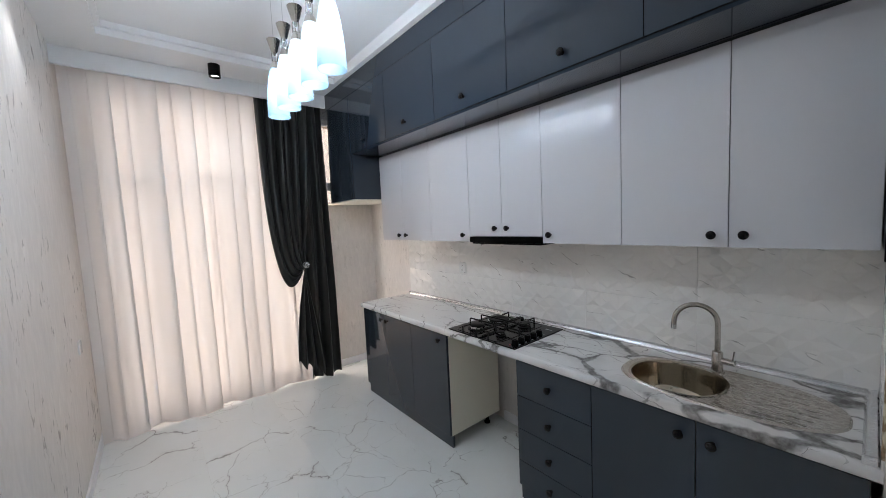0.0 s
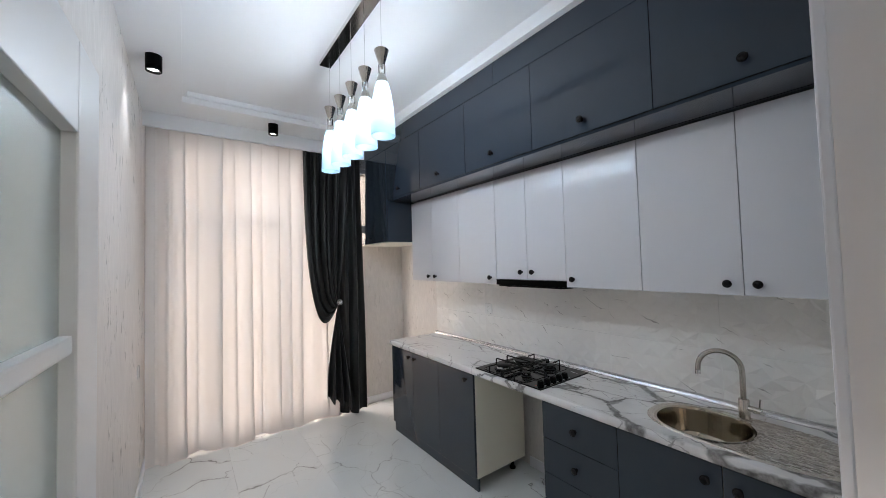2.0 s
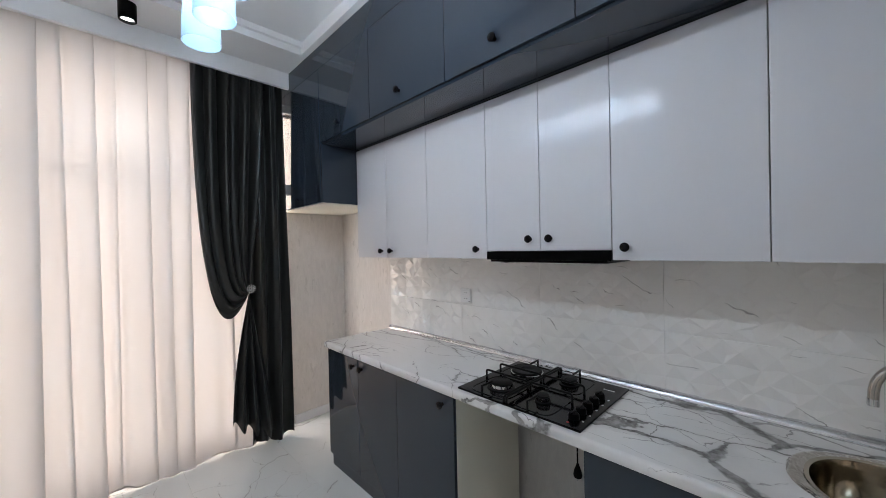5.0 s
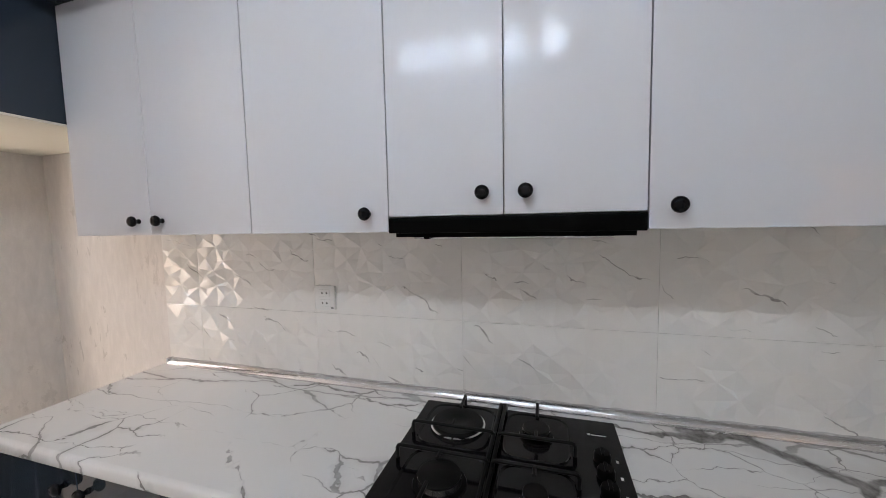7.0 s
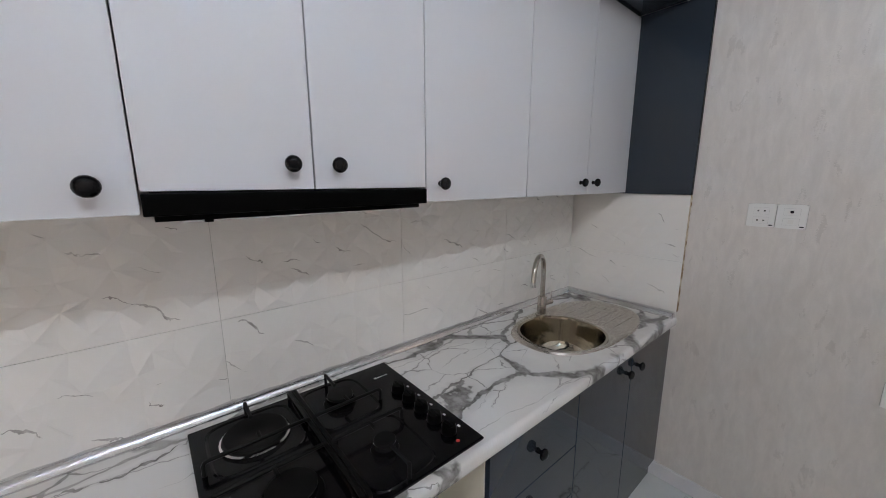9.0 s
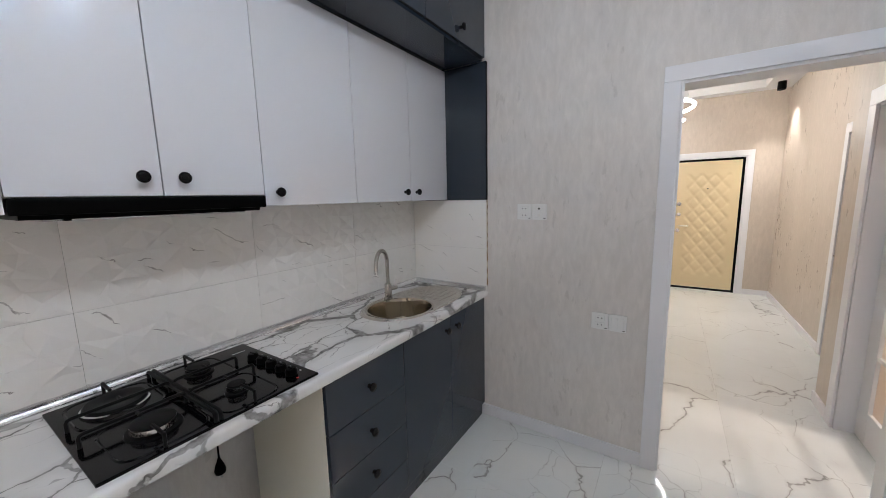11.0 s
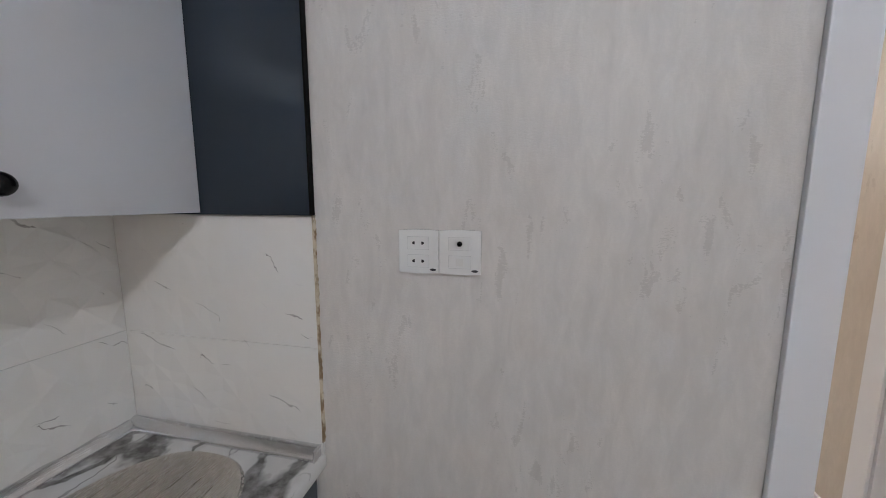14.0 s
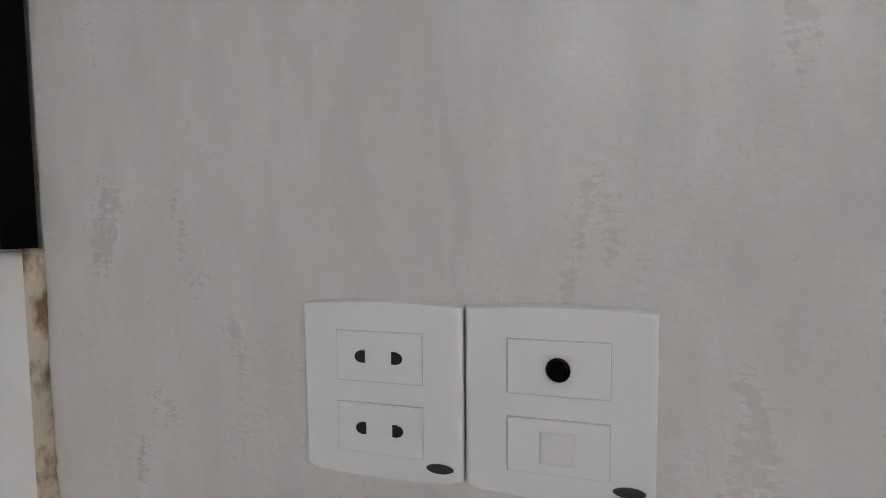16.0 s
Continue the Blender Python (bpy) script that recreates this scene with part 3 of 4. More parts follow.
for k in range(41):
    t = k / 40
    row = []
    for i in range(61):
        u = i / 60
        x = 1.15 + (0.266 + 0.036 * min(1, t * 1.5)) * u
        y = 3.775 + 0.030 * math.sin(u * 2 * math.pi * 2.6 + 0.5 * t) + 0.006 * math.sin(u * 37 + t * 5)
        row.append((x, y, 2.96 - 2.945 * t + 0.02 * t * math.sin(u * 8)))
    rows.append(row)
part("straight_panel", cloth_sheet(bmesh.new(), rows), CURTAIN, drape, smooth=True)
bm = bmesh.new()
for n, r, z in ((12, 0.027, 0.006), (8, 0.015, 0.012), (1, 0.0, 0.016)):
    for i in range(n):
        a = 2 * math.pi * i / n
        bmesh.ops.create_icosphere(bm, subdivisions=1, radius=0.0075, matrix=Matrix.Translation((1.128 + r * math.cos(a), 3.665 - z, 1.25 + r * math.sin(a))))
lathe(bm, (1.128, 3.67, 1.25), [(0.0, 0.004), (0.030, 0.004), (0.032, 0.0), (0.030, -0.004), (0.0, -0.004)], 20, pose(0, 0, 0, 90))
part("brooch", bm, CHROME, drape, "round crystal brooch")

# cabinets
bm = bmesh.new()
lathe(bm, (0, 0, 0), [(0.0, 0.0), (0.009, 0.0), (0.008, 0.003), (0.006, 0.010), (0.010, 0.014), (0.0165, 0.018), (0.0180, 0.023), (0.0160, 0.029), (0.008, 0.033), (0.0, 0.0335)], 18, pose(0, 0, 0, 0, -90, 0))
KNOB_MESH = bpy.data.meshes.new("knob")
bm.to_mesh(KNOB_MESH)
bm.free()
KNOB_MESH.materials.append(KNOB)
KNOB_MESH.shade_smooth()


def front(name, parent, x, y0, y1, z0, z1, mat, knobs=(), gap=0.0016, label=""):
    """A door or drawer front facing the room, with its knobs."""
    bm = bmesh.new()
    box(bm, x, x + 0.018, y0 + gap, y1 - gap, z0 + gap, z1 - gap, 0.0015)
    d = part(name, bm, mat, parent, label)
    for y, z in knobs:
        share("knob", KNOB_MESH, d, (x, y, z))
    return d


XU, ZU0, ZU1 = 1.735, 1.465, 2.270


def wall_unit(y0, y1, seams, knobs, low=ZU0):
    u = thing("wall_cabinet", (XE, y0, low), "white gloss wall cabinet with black knobs", "cabinet", "white wall cabinets")
    part("body", boxes((XU + 0.0185, XE - 0.012, y0 + 0.001, y1 - 0.001, low + 0.001, ZU1)), CARCASS, u)
    ends = [y0, *seams, y1]
    for i, (a, b) in enumerate(zip(ends, ends[1:])):
        front("door", u, XU, a, b, low, ZU1, WHITE_GLOSS, [k for k in knobs if a < k[0] < b])
    return u


wall_unit(0.022, 0.833, [0.413], [(0.466, 1.517), (0.362, 1.517)])
wall_unit(0.833, 1.290, [], [(1.237, 1.517)])
wall_unit(1.290, 1.907, [1.602], [(1.652, 1.560), (1.550, 1.560)], 1.505)
wall_unit(1.907, 2.361, [], [(1.967, 1.516)])
wall_unit(2.361, 3.150, [2.777], [(2.831, 1.513), (2.723, 1.513)])

hood = thing("cooker_hood", (XE, 1.59, 1.466), "slim black cooker hood under the white cabinet", "cooker hood")
part("front_panel", boxes((1.728, 1.742, 1.292, 1.905, 1.463, 1.503), bevel=0.002), BLACK, hood)
part("body", boxes((1.742, 2.0, 1.31, 1.89, 1.452, 1.504)), BLACK, hood)
part("filter", boxes((1.77, 1.97, 1.35, 1.85, 1.446, 1.452), bevel=0.002), ALU, hood, "aluminium grease filter")
part("switch", boxes((1.75, 1.765, 1.80, 1.815, 1.446, 1.453), bevel=0.001), BLACK, hood)

XD, ZD0, ZD1 = 1.455, 2.290, 2.812
TOP_SEAMS = [0.022, 0.622, 1.293, 1.912, 2.535, 3.172]
for a, b, k in zip(TOP_SEAMS, TOP_SEAMS[1:], (0.305, 0.965, 1.625, 2.25, 2.895)):
    u = thing("top_cabinet", (XE, a, ZD0), "navy gloss top cabinet above the white ones", "cabinet", "navy top cabinets")
    part("body", boxes((XD + 0.0185, XE - 0.012, a, b, 2.278, ZD1)), NAVY, u)
    front("lift_door", u, XD, a, b, ZD0, ZD1, NAVY, [(k, 2.360)], 0.0016)
for a, b in ((0.022, 1.60), (1.60, 3.926)):
    t = tagged(part("cabinet_filler", boxes((XD + 0.002, XD + 0.020, a + 0.001, b - 0.001, ZD1 + 0.003, ZC - 0.001), bevel=0.0015), NAVY), "navy gloss filler strip up to the ceiling", "panel", "filler strips")
side = thing("end_panel", (XE, 0.0035, ZU0), "navy gloss end panel with a black edge beside the plastered wall", "panel")
part("board", boxes((1.450, XE - 0.012, 0.0035, 0.0205, ZU0 - 0.003, 2.277), bevel=0.001), NAVY, side)
part("edge_band", boxes((1.4478, 1.4505, 0.0032, 0.0208, ZU0 - 0.0032, 2.2772), bevel=0.0006), BLACK, side, "black plastic edge band")

fr = thing("fridge_cabinet", (XE, 3.172, 1.862), "navy gloss cabinet over the empty fridge space", "cabinet")
part("body", boxes((XD + 0.0185, XE - 0.012, 3.174, 3.926, 1.872, ZD1)), NAVY, fr)
part("side_panel", boxes((XD + 0.003, XE - 0.012, 3.154, 3.1725, 1.866, 2.277), bevel=0.001), NAVY, fr)
part("underside", boxes((XD + 0.002, XE - 0.012, 3.154, 3.926, 1.858, 1.8655)), CREAM, fr, "cream laminate underside")
front("door", fr, XD, 3.174, 3.926, 1.868, ZD1, NAVY, [(3.55, 1.925)])

XB = 1.464
ZB0, ZB1 = 0.095, 0.832


def base_unit(y0, y1, fronts, label):
    u = thing("base_cabinet", (XE, y0, 0), label, "cabinet", "navy base cabinets")
    for a in (y0 + 0.0005, y1 - 0.0165):
        part("side_panel", boxes((XB + 0.0185, 1.985, a, a + 0.016, ZB0 - 0.005, 0.836)), CREAM, u, "cream laminate side panel")
    part("bottom_panel", boxes((XB + 0.0185, 1.985, y0 + 0.0165, y1 - 0.0165, ZB0 - 0.005, ZB0 + 0.011)), CREAM, u, "cream laminate bottom")
    part("back_panel", boxes((1.979, 1.985, y0 + 0.0165, y1 - 0.0165, ZB0 + 0.011, 0.836)), CREAM, u, "cream laminate back")
    part("plinth", boxes((XB + 0.022, XB + 0.040, y0 + 0.0005, y1 - 0.0005, 0.0, ZB0 - 0.006)), NAVY, u)
    for name, a, b, z0, z1, knobs in fronts:
        front(name, u, XB, a, b, z0, z1, NAVY, knobs)
    for y in (y0 + 0.06, y1 - 0.06):
        bm = lathe(bmesh.new(), (1.90, y, 0), [(0.0, 0.0), (0.024, 0.0), (0.024, 0.012), (0.014, 0.018), (0.014, 0.089), (0.0, 0.0893)], 14)
        part("leg", bm, BLACK, u)
    return u


base_unit(0.022, 0.858, [("door", 0.022, 0.445, ZB0, ZB1, [(0.393, 0.765)]), ("door", 0.445, 0.858, ZB0, ZB1, [(0.497, 0.765)])], "navy gloss base cabinet under the sink")
DZ = [ZB0, 0.245, 0.435, 0.628, ZB1]
base_unit(0.858, 1.298, [("drawer_front", 0.858, 1.298, a, b, [(1.085, (a + b) / 2)]) for a, b in zip(DZ, DZ[1:])], "navy gloss base cabinet with four drawers")
base_unit(1.908, 2.345, [("door", 1.908, 2.345, ZB0, ZB1, [(1.982, 0.783)])], "narrow navy gloss base cabinet beside the appliance gap")
base_unit(2.345, 3.138, [("door", 2.345, 2.742, ZB0, ZB1, [(2.695, 0.783)]), ("door", 2.742, 3.138, ZB0, ZB1, [(2.789, 0.783)])], "navy gloss double base cabinet beside the fridge space")

# worktop with cut-outs for hob and sink
SINK = (1.714, 0.436)
BOWL_AT = (1.706, 0.585)


def oval(cx, cy, rx, ry, n, power=2.4):
    out = []
    for i in range(n):
        a = 2 * math.pi * i / n
        c, s = math.cos(a), math.sin(a)
        out.append((cx + rx * math.copysign(abs(c) ** (2 / power), c), cy + ry * math.copysign(abs(s) ** (2 / power), s)))
    return out


XC, ZW = 1.449, 0.879
work = thing("worktop", (1.74, 1.58, ZW - 0.04), "white marble-look worktop with dark grey veins", "worktop")
XN, XK, YA, YB = XC + 0.014, 2.028, 0.35, 0.82
bm = boxes((XN, XK, YB, 3.160, ZW - 0.040, ZW), (XN, XK, 0.002, YA, ZW - 0.040, ZW))
hole = oval(*BOWL_AT, 0.180, 0.188, 64)
around = []
for x, y in hole:
    dx, dy = x - BOWL_AT[0], y - BOWL_AT[1]
    f = min(abs(((XK if dx > 0 else XN) - BOWL_AT[0]) / dx) if abs(dx) > 1e-6 else 99, abs(((YB if dy > 0 else YA) - BOWL_AT[1]) / dy) if abs(dy) > 1e-6 else 99)
    around.append([BOWL_AT[0] + dx * f, BOWL_AT[1] + dy * f])
for cx in (XN, XK):
    for cy in (YA, YB):
        k = min(range(64), key=lambda i: (around[i][0] - cx) ** 2 + (around[i][1] - cy) ** 2)
        around[k] = [cx, cy]
for z, flip in ((ZW, False), (ZW - 0.040, True)):
    a = [bm.verts.new((x, y, z)) for x, y in hole]
    b = [bm.verts.new((x, y, z)) for x, y in around]
    for k in range(64):
        q = (a[k], b[k], b[(k + 1) % 64], a[(k + 1) % 64])
        bm.faces.new(tuple(reversed(q)) if flip else q)
part("slab", bm, WORKTOP, work)
nose = [(XN, ZW), (XC + 0.006, ZW - 0.0015), (XC + 0.0015, ZW - 0.006), (XC, ZW - 0.012), (XC, ZW - 0.034), (XC + 0.003, ZW - 0.040), (XN, ZW - 0.040)]
bm = bmesh.new()
a = [bm.verts.new((x, 0.002, z)) for x, z in nose]
b = [bm.verts.new((x, 3.160, z)) for x, z in nose]
for k in range(len(nose) - 1):
    bm.faces.new((a[k], b[k], b[k + 1], a[k + 1]))
bm.faces.new(list(reversed(a)))
bm.faces.new(b)
bmesh.ops.recalc_face_normals(bm, faces=bm.faces)
part("rounded_edge", bm, WORKTOP, work, smooth=True)

bm = bmesh.new()
prof = [(0.0, 0.0), (0.030, 0.0), (0.030, 0.006), (0.022, 0.018), (0.010, 0.026), (0.0, 0.028)]
a = [bm.verts.new((2.028 - p, 0.034, ZW + q)) for p, q in prof]
b = [bm.verts.new((2.028 - p, 3.135, ZW + q)) for p, q in prof]
for i in range(len(prof) - 1):
    bm.faces.new((a[i], a[i + 1], b[i + 1], b[i]))
bm.faces.new(a)
bm.faces.new(list(reversed(b)))
lip = thing("worktop_profile", (2.0, 1.6, ZW), "silver aluminium profile along the worktop's back edge", "profile")
part("long_strip", bm, ALU, lip, smooth=True)
bm = bmesh.new()
a = [bm.verts.new((1.458, 0.0125 + p, ZW + q)) for p, q in prof]
b = [bm.verts.new((2.027, 0.0125 + p, ZW + q)) for p, q in prof]
for i in range(len(prof) - 1):
    bm.faces.new((a[i], b[i], b[i + 1], a[i + 1]))
bm.faces.new(a)
bm.faces.new(list(reversed(b)))
part("short_strip", bm, ALU, lip, smooth=True)
part("end_cap", boxes((1.4545, 1.459, 0.0125, 0.043, ZW, ZW + 0.029), bevel=0.001), ALU, lip, "grey end cap")
part("end_cap", boxes((1.996, 2.028, 3.135, 3.138, ZW, ZW + 0.029), bevel=0.001), ALU, lip, "grey end cap")

# sink
sink = thing("kitchen_sink", (SINK[0], SINK[1], ZW), "oval stainless steel sink with a ridged drainer", "sink")
RIM = oval(SINK[0], SINK[1], 0.208, 0.372, 64, 2.5)
bm = bmesh.new()
HOLE = oval(*BOWL_AT, 0.168, 0.176, 64, 2.2)
levels = []
for f, z in ((0.0, 0.000), (0.02, 0.007), (0.05, 0.008), (0.09, 0.003)):
    levels.append([bm.verts.new((x + (SINK[0] - x) * f, y + (SINK[1] - y) * f, ZW + z)) for x, y in RIM])
for a, b in zip(levels, levels[1:]):
    for i in range(64):
        bm.faces.new((a[i], a[(i + 1) % 64], b[(i + 1) % 64], b[i]))
edge = [bm.verts.new((x, y, ZW + 0.003)) for x, y in HOLE]
inner = levels[-1]
for i in range(64):
    bm.faces.new((inner[i], inner[(i + 1) % 64], edge[(i + 1) % 64], edge[i]))
part("drainer", bm, STEEL, sink, "brushed steel drainer", True)
for k, x in enumerate((1.587, 1.632, 1.677, 1.722, 1.767, 1.812, 1.857)):
    bm = bmesh.new()
    far = 0.115 + 0.05 * abs(k - 3) / 3
    tube(bm, [(x, far, ZW + 0.001), (x, far + 0.02, ZW + 0.003), (x, 0.34, ZW + 0.003), (x, 0.365, ZW + 0.001)], 0.0030, 8)
    part("ridge", bm, STEEL, sink, "", True)
bm = bmesh.new()
rings = []
for f, z in ((1.06, 0.006), (1.0, 0.004), (0.97, -0.02), (0.94, -0.09), (0.86, -0.135), (0.70, -0.155), (0.30, -0.160), (0.16, -0.163)):
    rings.append([bm.verts.new((BOWL_AT[0] + (x - BOWL_AT[0]) * f, BOWL_AT[1] + (y - BOWL_AT[1]) * f, ZW + z)) for x, y in HOLE])
for a, b in zip(rings, rings[1:]):
    for i in range(64):
        bm.faces.new((a[i], b[i], b[(i + 1) % 64], a[(i + 1) % 64]))
part("bowl", bm, BOWL, sink, "polished steel bowl", True)
part("drain", lathe(bmesh.new(), (BOWL_AT[0], BOWL_AT[1], ZW - 0.165), [(0.0, 0.0), (0.028, 0.0), (0.040, 0.006), (0.038, 0.009), (0.030, 0.006), (0.0, 0.004)], 24), CHROME, sink, "", True)
bm = bmesh.new()
lathe(bm, (1.90, 0.67, ZW - 0.045), [(0.0, 0.0), (0.012, 0.0), (0.012, 0.004), (0.0, 0.005)], 14, pose(0, 0, 0, 90, 0, 0))
part("overflow", bm, SLOT, sink)

TAPX, TAPY = 1.886, 0.476
tap = thing("kitchen_tap", (TAPX, TAPY, ZW + 0.004), "brushed steel swan-neck mixer tap", "tap")
part("base", lathe(bmesh.new(), (TAPX, TAPY, ZW + 0.003), [(0.0, 0.0), (0.027, 0.0), (0.027, 0.005), (0.022, 0.008), (0.021, 0.090), (0.019, 0.094), (0.0, 0.094)], 24), NICKEL, tap, "", True)
tip = Vector((-0.06, 0.165, 0)).normalized()
pts = [Vector((TAPX, TAPY, ZW + 0.09)), Vector((TAPX, TAPY, ZW + 0.225))]
for i in range(1, 13):
    a = math.pi * i / 12 * 0.97
    pts.append(Vector((TAPX, TAPY, ZW + 0.225)) + tip * 0.083 * (1 - math.cos(a)) + Vector((0, 0, 0.083 * math.sin(a))))
pts.append(pts[-1] + Vector((0, 0, -0.030)) + tip * 0.002)
part("spout", tube(bmesh.new(), pts, 0.0115, 16), NICKEL, tap, "", True)
part("aerator", tube(bmesh.new(), [pts[-1] + Vector((0, 0, 0.004)), pts[-1] - Vector((0, 0, 0.016))], 0.0125, 16), CHROME, tap, "", True)
part("lever", tube(bmesh.new(), [(TAPX - 0.003, TAPY - 0.018, ZW + 0.060), (TAPX - 0.010, TAPY - 0.065, ZW + 0.060)], 0.013, 16), NICKEL, tap, "", True)
part("handle", tube(bmesh.new(), [(TAPX - 0.010, TAPY - 0.057, ZW + 0.068), (TAPX - 0.012, TAPY - 0.063, ZW + 0.115)], 0.0035, 10), CHROME, tap, "", True)

# hob
hob = thing("gas_hob", (1.72, 1.60, ZW), "black glass hob with three gas burners and a hotplate", "hob")
part("glass_top", boxes((1.474, 1.968, 1.311, 1.889, ZW, ZW + 0.008), bevel=0.003), HOB_BLACK, hob)
PANS = [("hotplate", 1.845, 1.755, 0.075), ("large_burner", 1.605, 1.740, 0.052), ("burner", 1.845, 1.530, 0.038), ("small_burner", 1.600, 1.525, 0.028)]
for cx, cy, w, h in ((1.845, 1.755, 0.11, 0.105), (1.605, 1.740, 0.115, 0.105), (1.845, 1.530, 0.11, 0.09), (1.600, 1.525, 0.115, 0.09)):
    bm = bmesh.new()
    o = oval(cx, cy, w, h, 32, 5)
    for f0, f1, z0, z1 in ((1.0, 0.97, 0.008, 0.0105), (0.97, 0.93, 0.0105, 0.0085)):
        a = [bm.verts.new((cx + (x - cx) * f0, cy + (y - cy) * f0, ZW + z0)) for x, y in o]
        b = [bm.verts.new((cx + (x - cx) * f1, cy + (y - cy) * f1, ZW + z1)) for x, y in o]
        for i in range(32):
            bm.faces.new((a[i], a[(i + 1) % 32], b[(i + 1) % 32], b[i]))
    bmesh.ops.remove_doubles(bm, verts=bm.verts, dist=0.0002)
    part("pan_well", bm, HOB_BLACK, hob, "", True)
for name, cx, cy, r in PANS:
    if name == "hotplate":
        p = part(name, lathe(bmesh.new(), (cx, cy, ZW + 0.008), [(0.0, 0.0), (r, 0.0), (r, 0.012), (r - 0.004, 0.016), (r * 0.4, 0.016), (r * 0.36, 0.0145), (0.0, 0.0145)], 36), IRON, hob, "black electric hotplate", True)
        part("rim", lathe(bmesh.new(), (cx, cy, ZW + 0.0085), [(r + 0.006, 0.0), (r + 0.006, 0.005), (r + 0.001, 0.007)], 36), CHROME, p, "chrome rim", True)
    else:
        p = part(name, lathe(bmesh.new(), (cx, cy, ZW + 0.008), [(0.0, 0.0), (r * 1.25, 0.0), (r * 1.2, 0.004), (r * 0.85, 0.006), (0.0, 0.006)], 28), BLACK, hob, "", True)
        part("burner_ring", lathe(bmesh.new(), (cx, cy, ZW + 0.014), [(r * 0.98, 0.0), (r * 1.02, 0.003), (r * 0.98, 0.0150), (r * 0.80, 0.016)], 28), CHROME, p, "slotted aluminium ring", True)
        part("cap", lathe(bmesh.new(), (cx, cy, ZW + 0.030), [(r * 0.80, 0.0), (r * 0.96, 0.0), (r * 0.98, 0.003), (r * 0.9, 0.006), (0.0, 0.007)], 28), IRON, p, "black enamel cap", True)


def grate(y0, y1, spine):
    """Cast pan support: two hooked bars across, a spine, and fingers towards the burners."""
    bm = bmesh.new()
    z = ZW + 0.042
    yc = (y0 + y1) / 2
    for x in (1.668, 1.782):
        tube(bm, [(x, y0, ZW + 0.008), (x, y0, z - 0.008), (x, y0 + 0.003, z - 0.002), (x, y0 + 0.010, z), (x, y1 - 0.010, z), (x, y1 - 0.003, z - 0.002), (x, y1, z - 0.008), (x, y1, ZW + 0.008)], 0.0052, 8)
    tube(bm, [(1.486, spine, ZW + 0.008), (1.486, spine, z - 0.014), (1.494, spine, z - 0.010), (1.948, spine, z - 0.010), (1.956, spine, z - 0.014), (1.956, spine, ZW + 0.008)], 0.0058, 8)
    for a, b in ((1.488, 1.560), (1.954, 1.885)):
        tube(bm, [(a, yc, ZW + 0.008), (a, yc, z + 0.004), (a + (b - a) * 0.12, yc, z + 0.001), (b, yc, z)], 0.0048, 8)
    for a, b in ((1.668, 1.640), (1.782, 1.812)):
        tube(bm, [(a, yc, z), (b, yc, z)], 0.0048, 8)
    return bm


part("pan_support", grate(1.640, 1.872, 1.640), IRON, hob, "cast iron pan support", True)
part("pan_support", grate(1.432, 1.626, 1.626), IRON, hob, "cast iron pan support", True)
for i, x in enumerate((1.545, 1.605, 1.665, 1.725, 1.785)):
    k = part("control_knob", lathe(bmesh.new(), (x, 1.368, ZW + 0.008), [(0.0, 0.0), (0.021, 0.0), (0.020, 0.016), (0.017, 0.022), (0.0, 0.023)], 20), BLACK, hob, "", True)
    part("grip", boxes((x - 0.016, x + 0.016, 1.364, 1.372, ZW + 0.029, ZW + 0.034), bevel=0.0015), BLACK, k)
    part("marking", boxes((x - 0.005, x + 0.005, 1.330, 1.336, ZW + 0.0081, ZW + 0.0085)), PRINT, hob, "small white print")
part("badge", boxes((1.888, 1.892, 1.345, 1.383, ZW + 0.0081, ZW + 0.0085), (1.887, 1.896, 1.385, 1.393, ZW + 0.0081, ZW + 0.0085)), PRINT, hob, "small white maker's mark")
part("pilot_lamp", lathe(bmesh.new(), (1.505, 1.372, ZW + 0.0082), [(0.0, 0.0015), (0.005, 0.001), (0.005, 0.0)], 12), RED, hob, "red pilot mark")

plug = thing("power_plug", (1.85, 1.50, 0.49), "black power plug hanging from its cord under the worktop", "plug")
part("cord", tube(bmesh.new(), [(1.78, 1.53, 0.838), (1.80, 1.52, 0.80), (1.83, 1.51, 0.79), (1.848, 1.50, 0.76), (1.85, 1.50, 0.525)], 0.0035, 8), BLACK, plug, "", True)
part("plug_body", lathe(bmesh.new(), (1.85, 1.50, 0.468), [(0.0, 0.0), (0.018, 0.0), (0.020, 0.012), (0.016, 0.030), (0.009, 0.048), (0.005, 0.060), (0.0, 0.060)], 16), BLACK, plug, "", True)
part("pin", boxes((1.842, 1.846, 1.498, 1.502, 0.450, 0.469)), CHROME, plug, "metal pin")
part("pin", boxes((1.854, 1.858, 1.498, 1.502, 0.450, 0.469)), CHROME, plug, "metal pin")


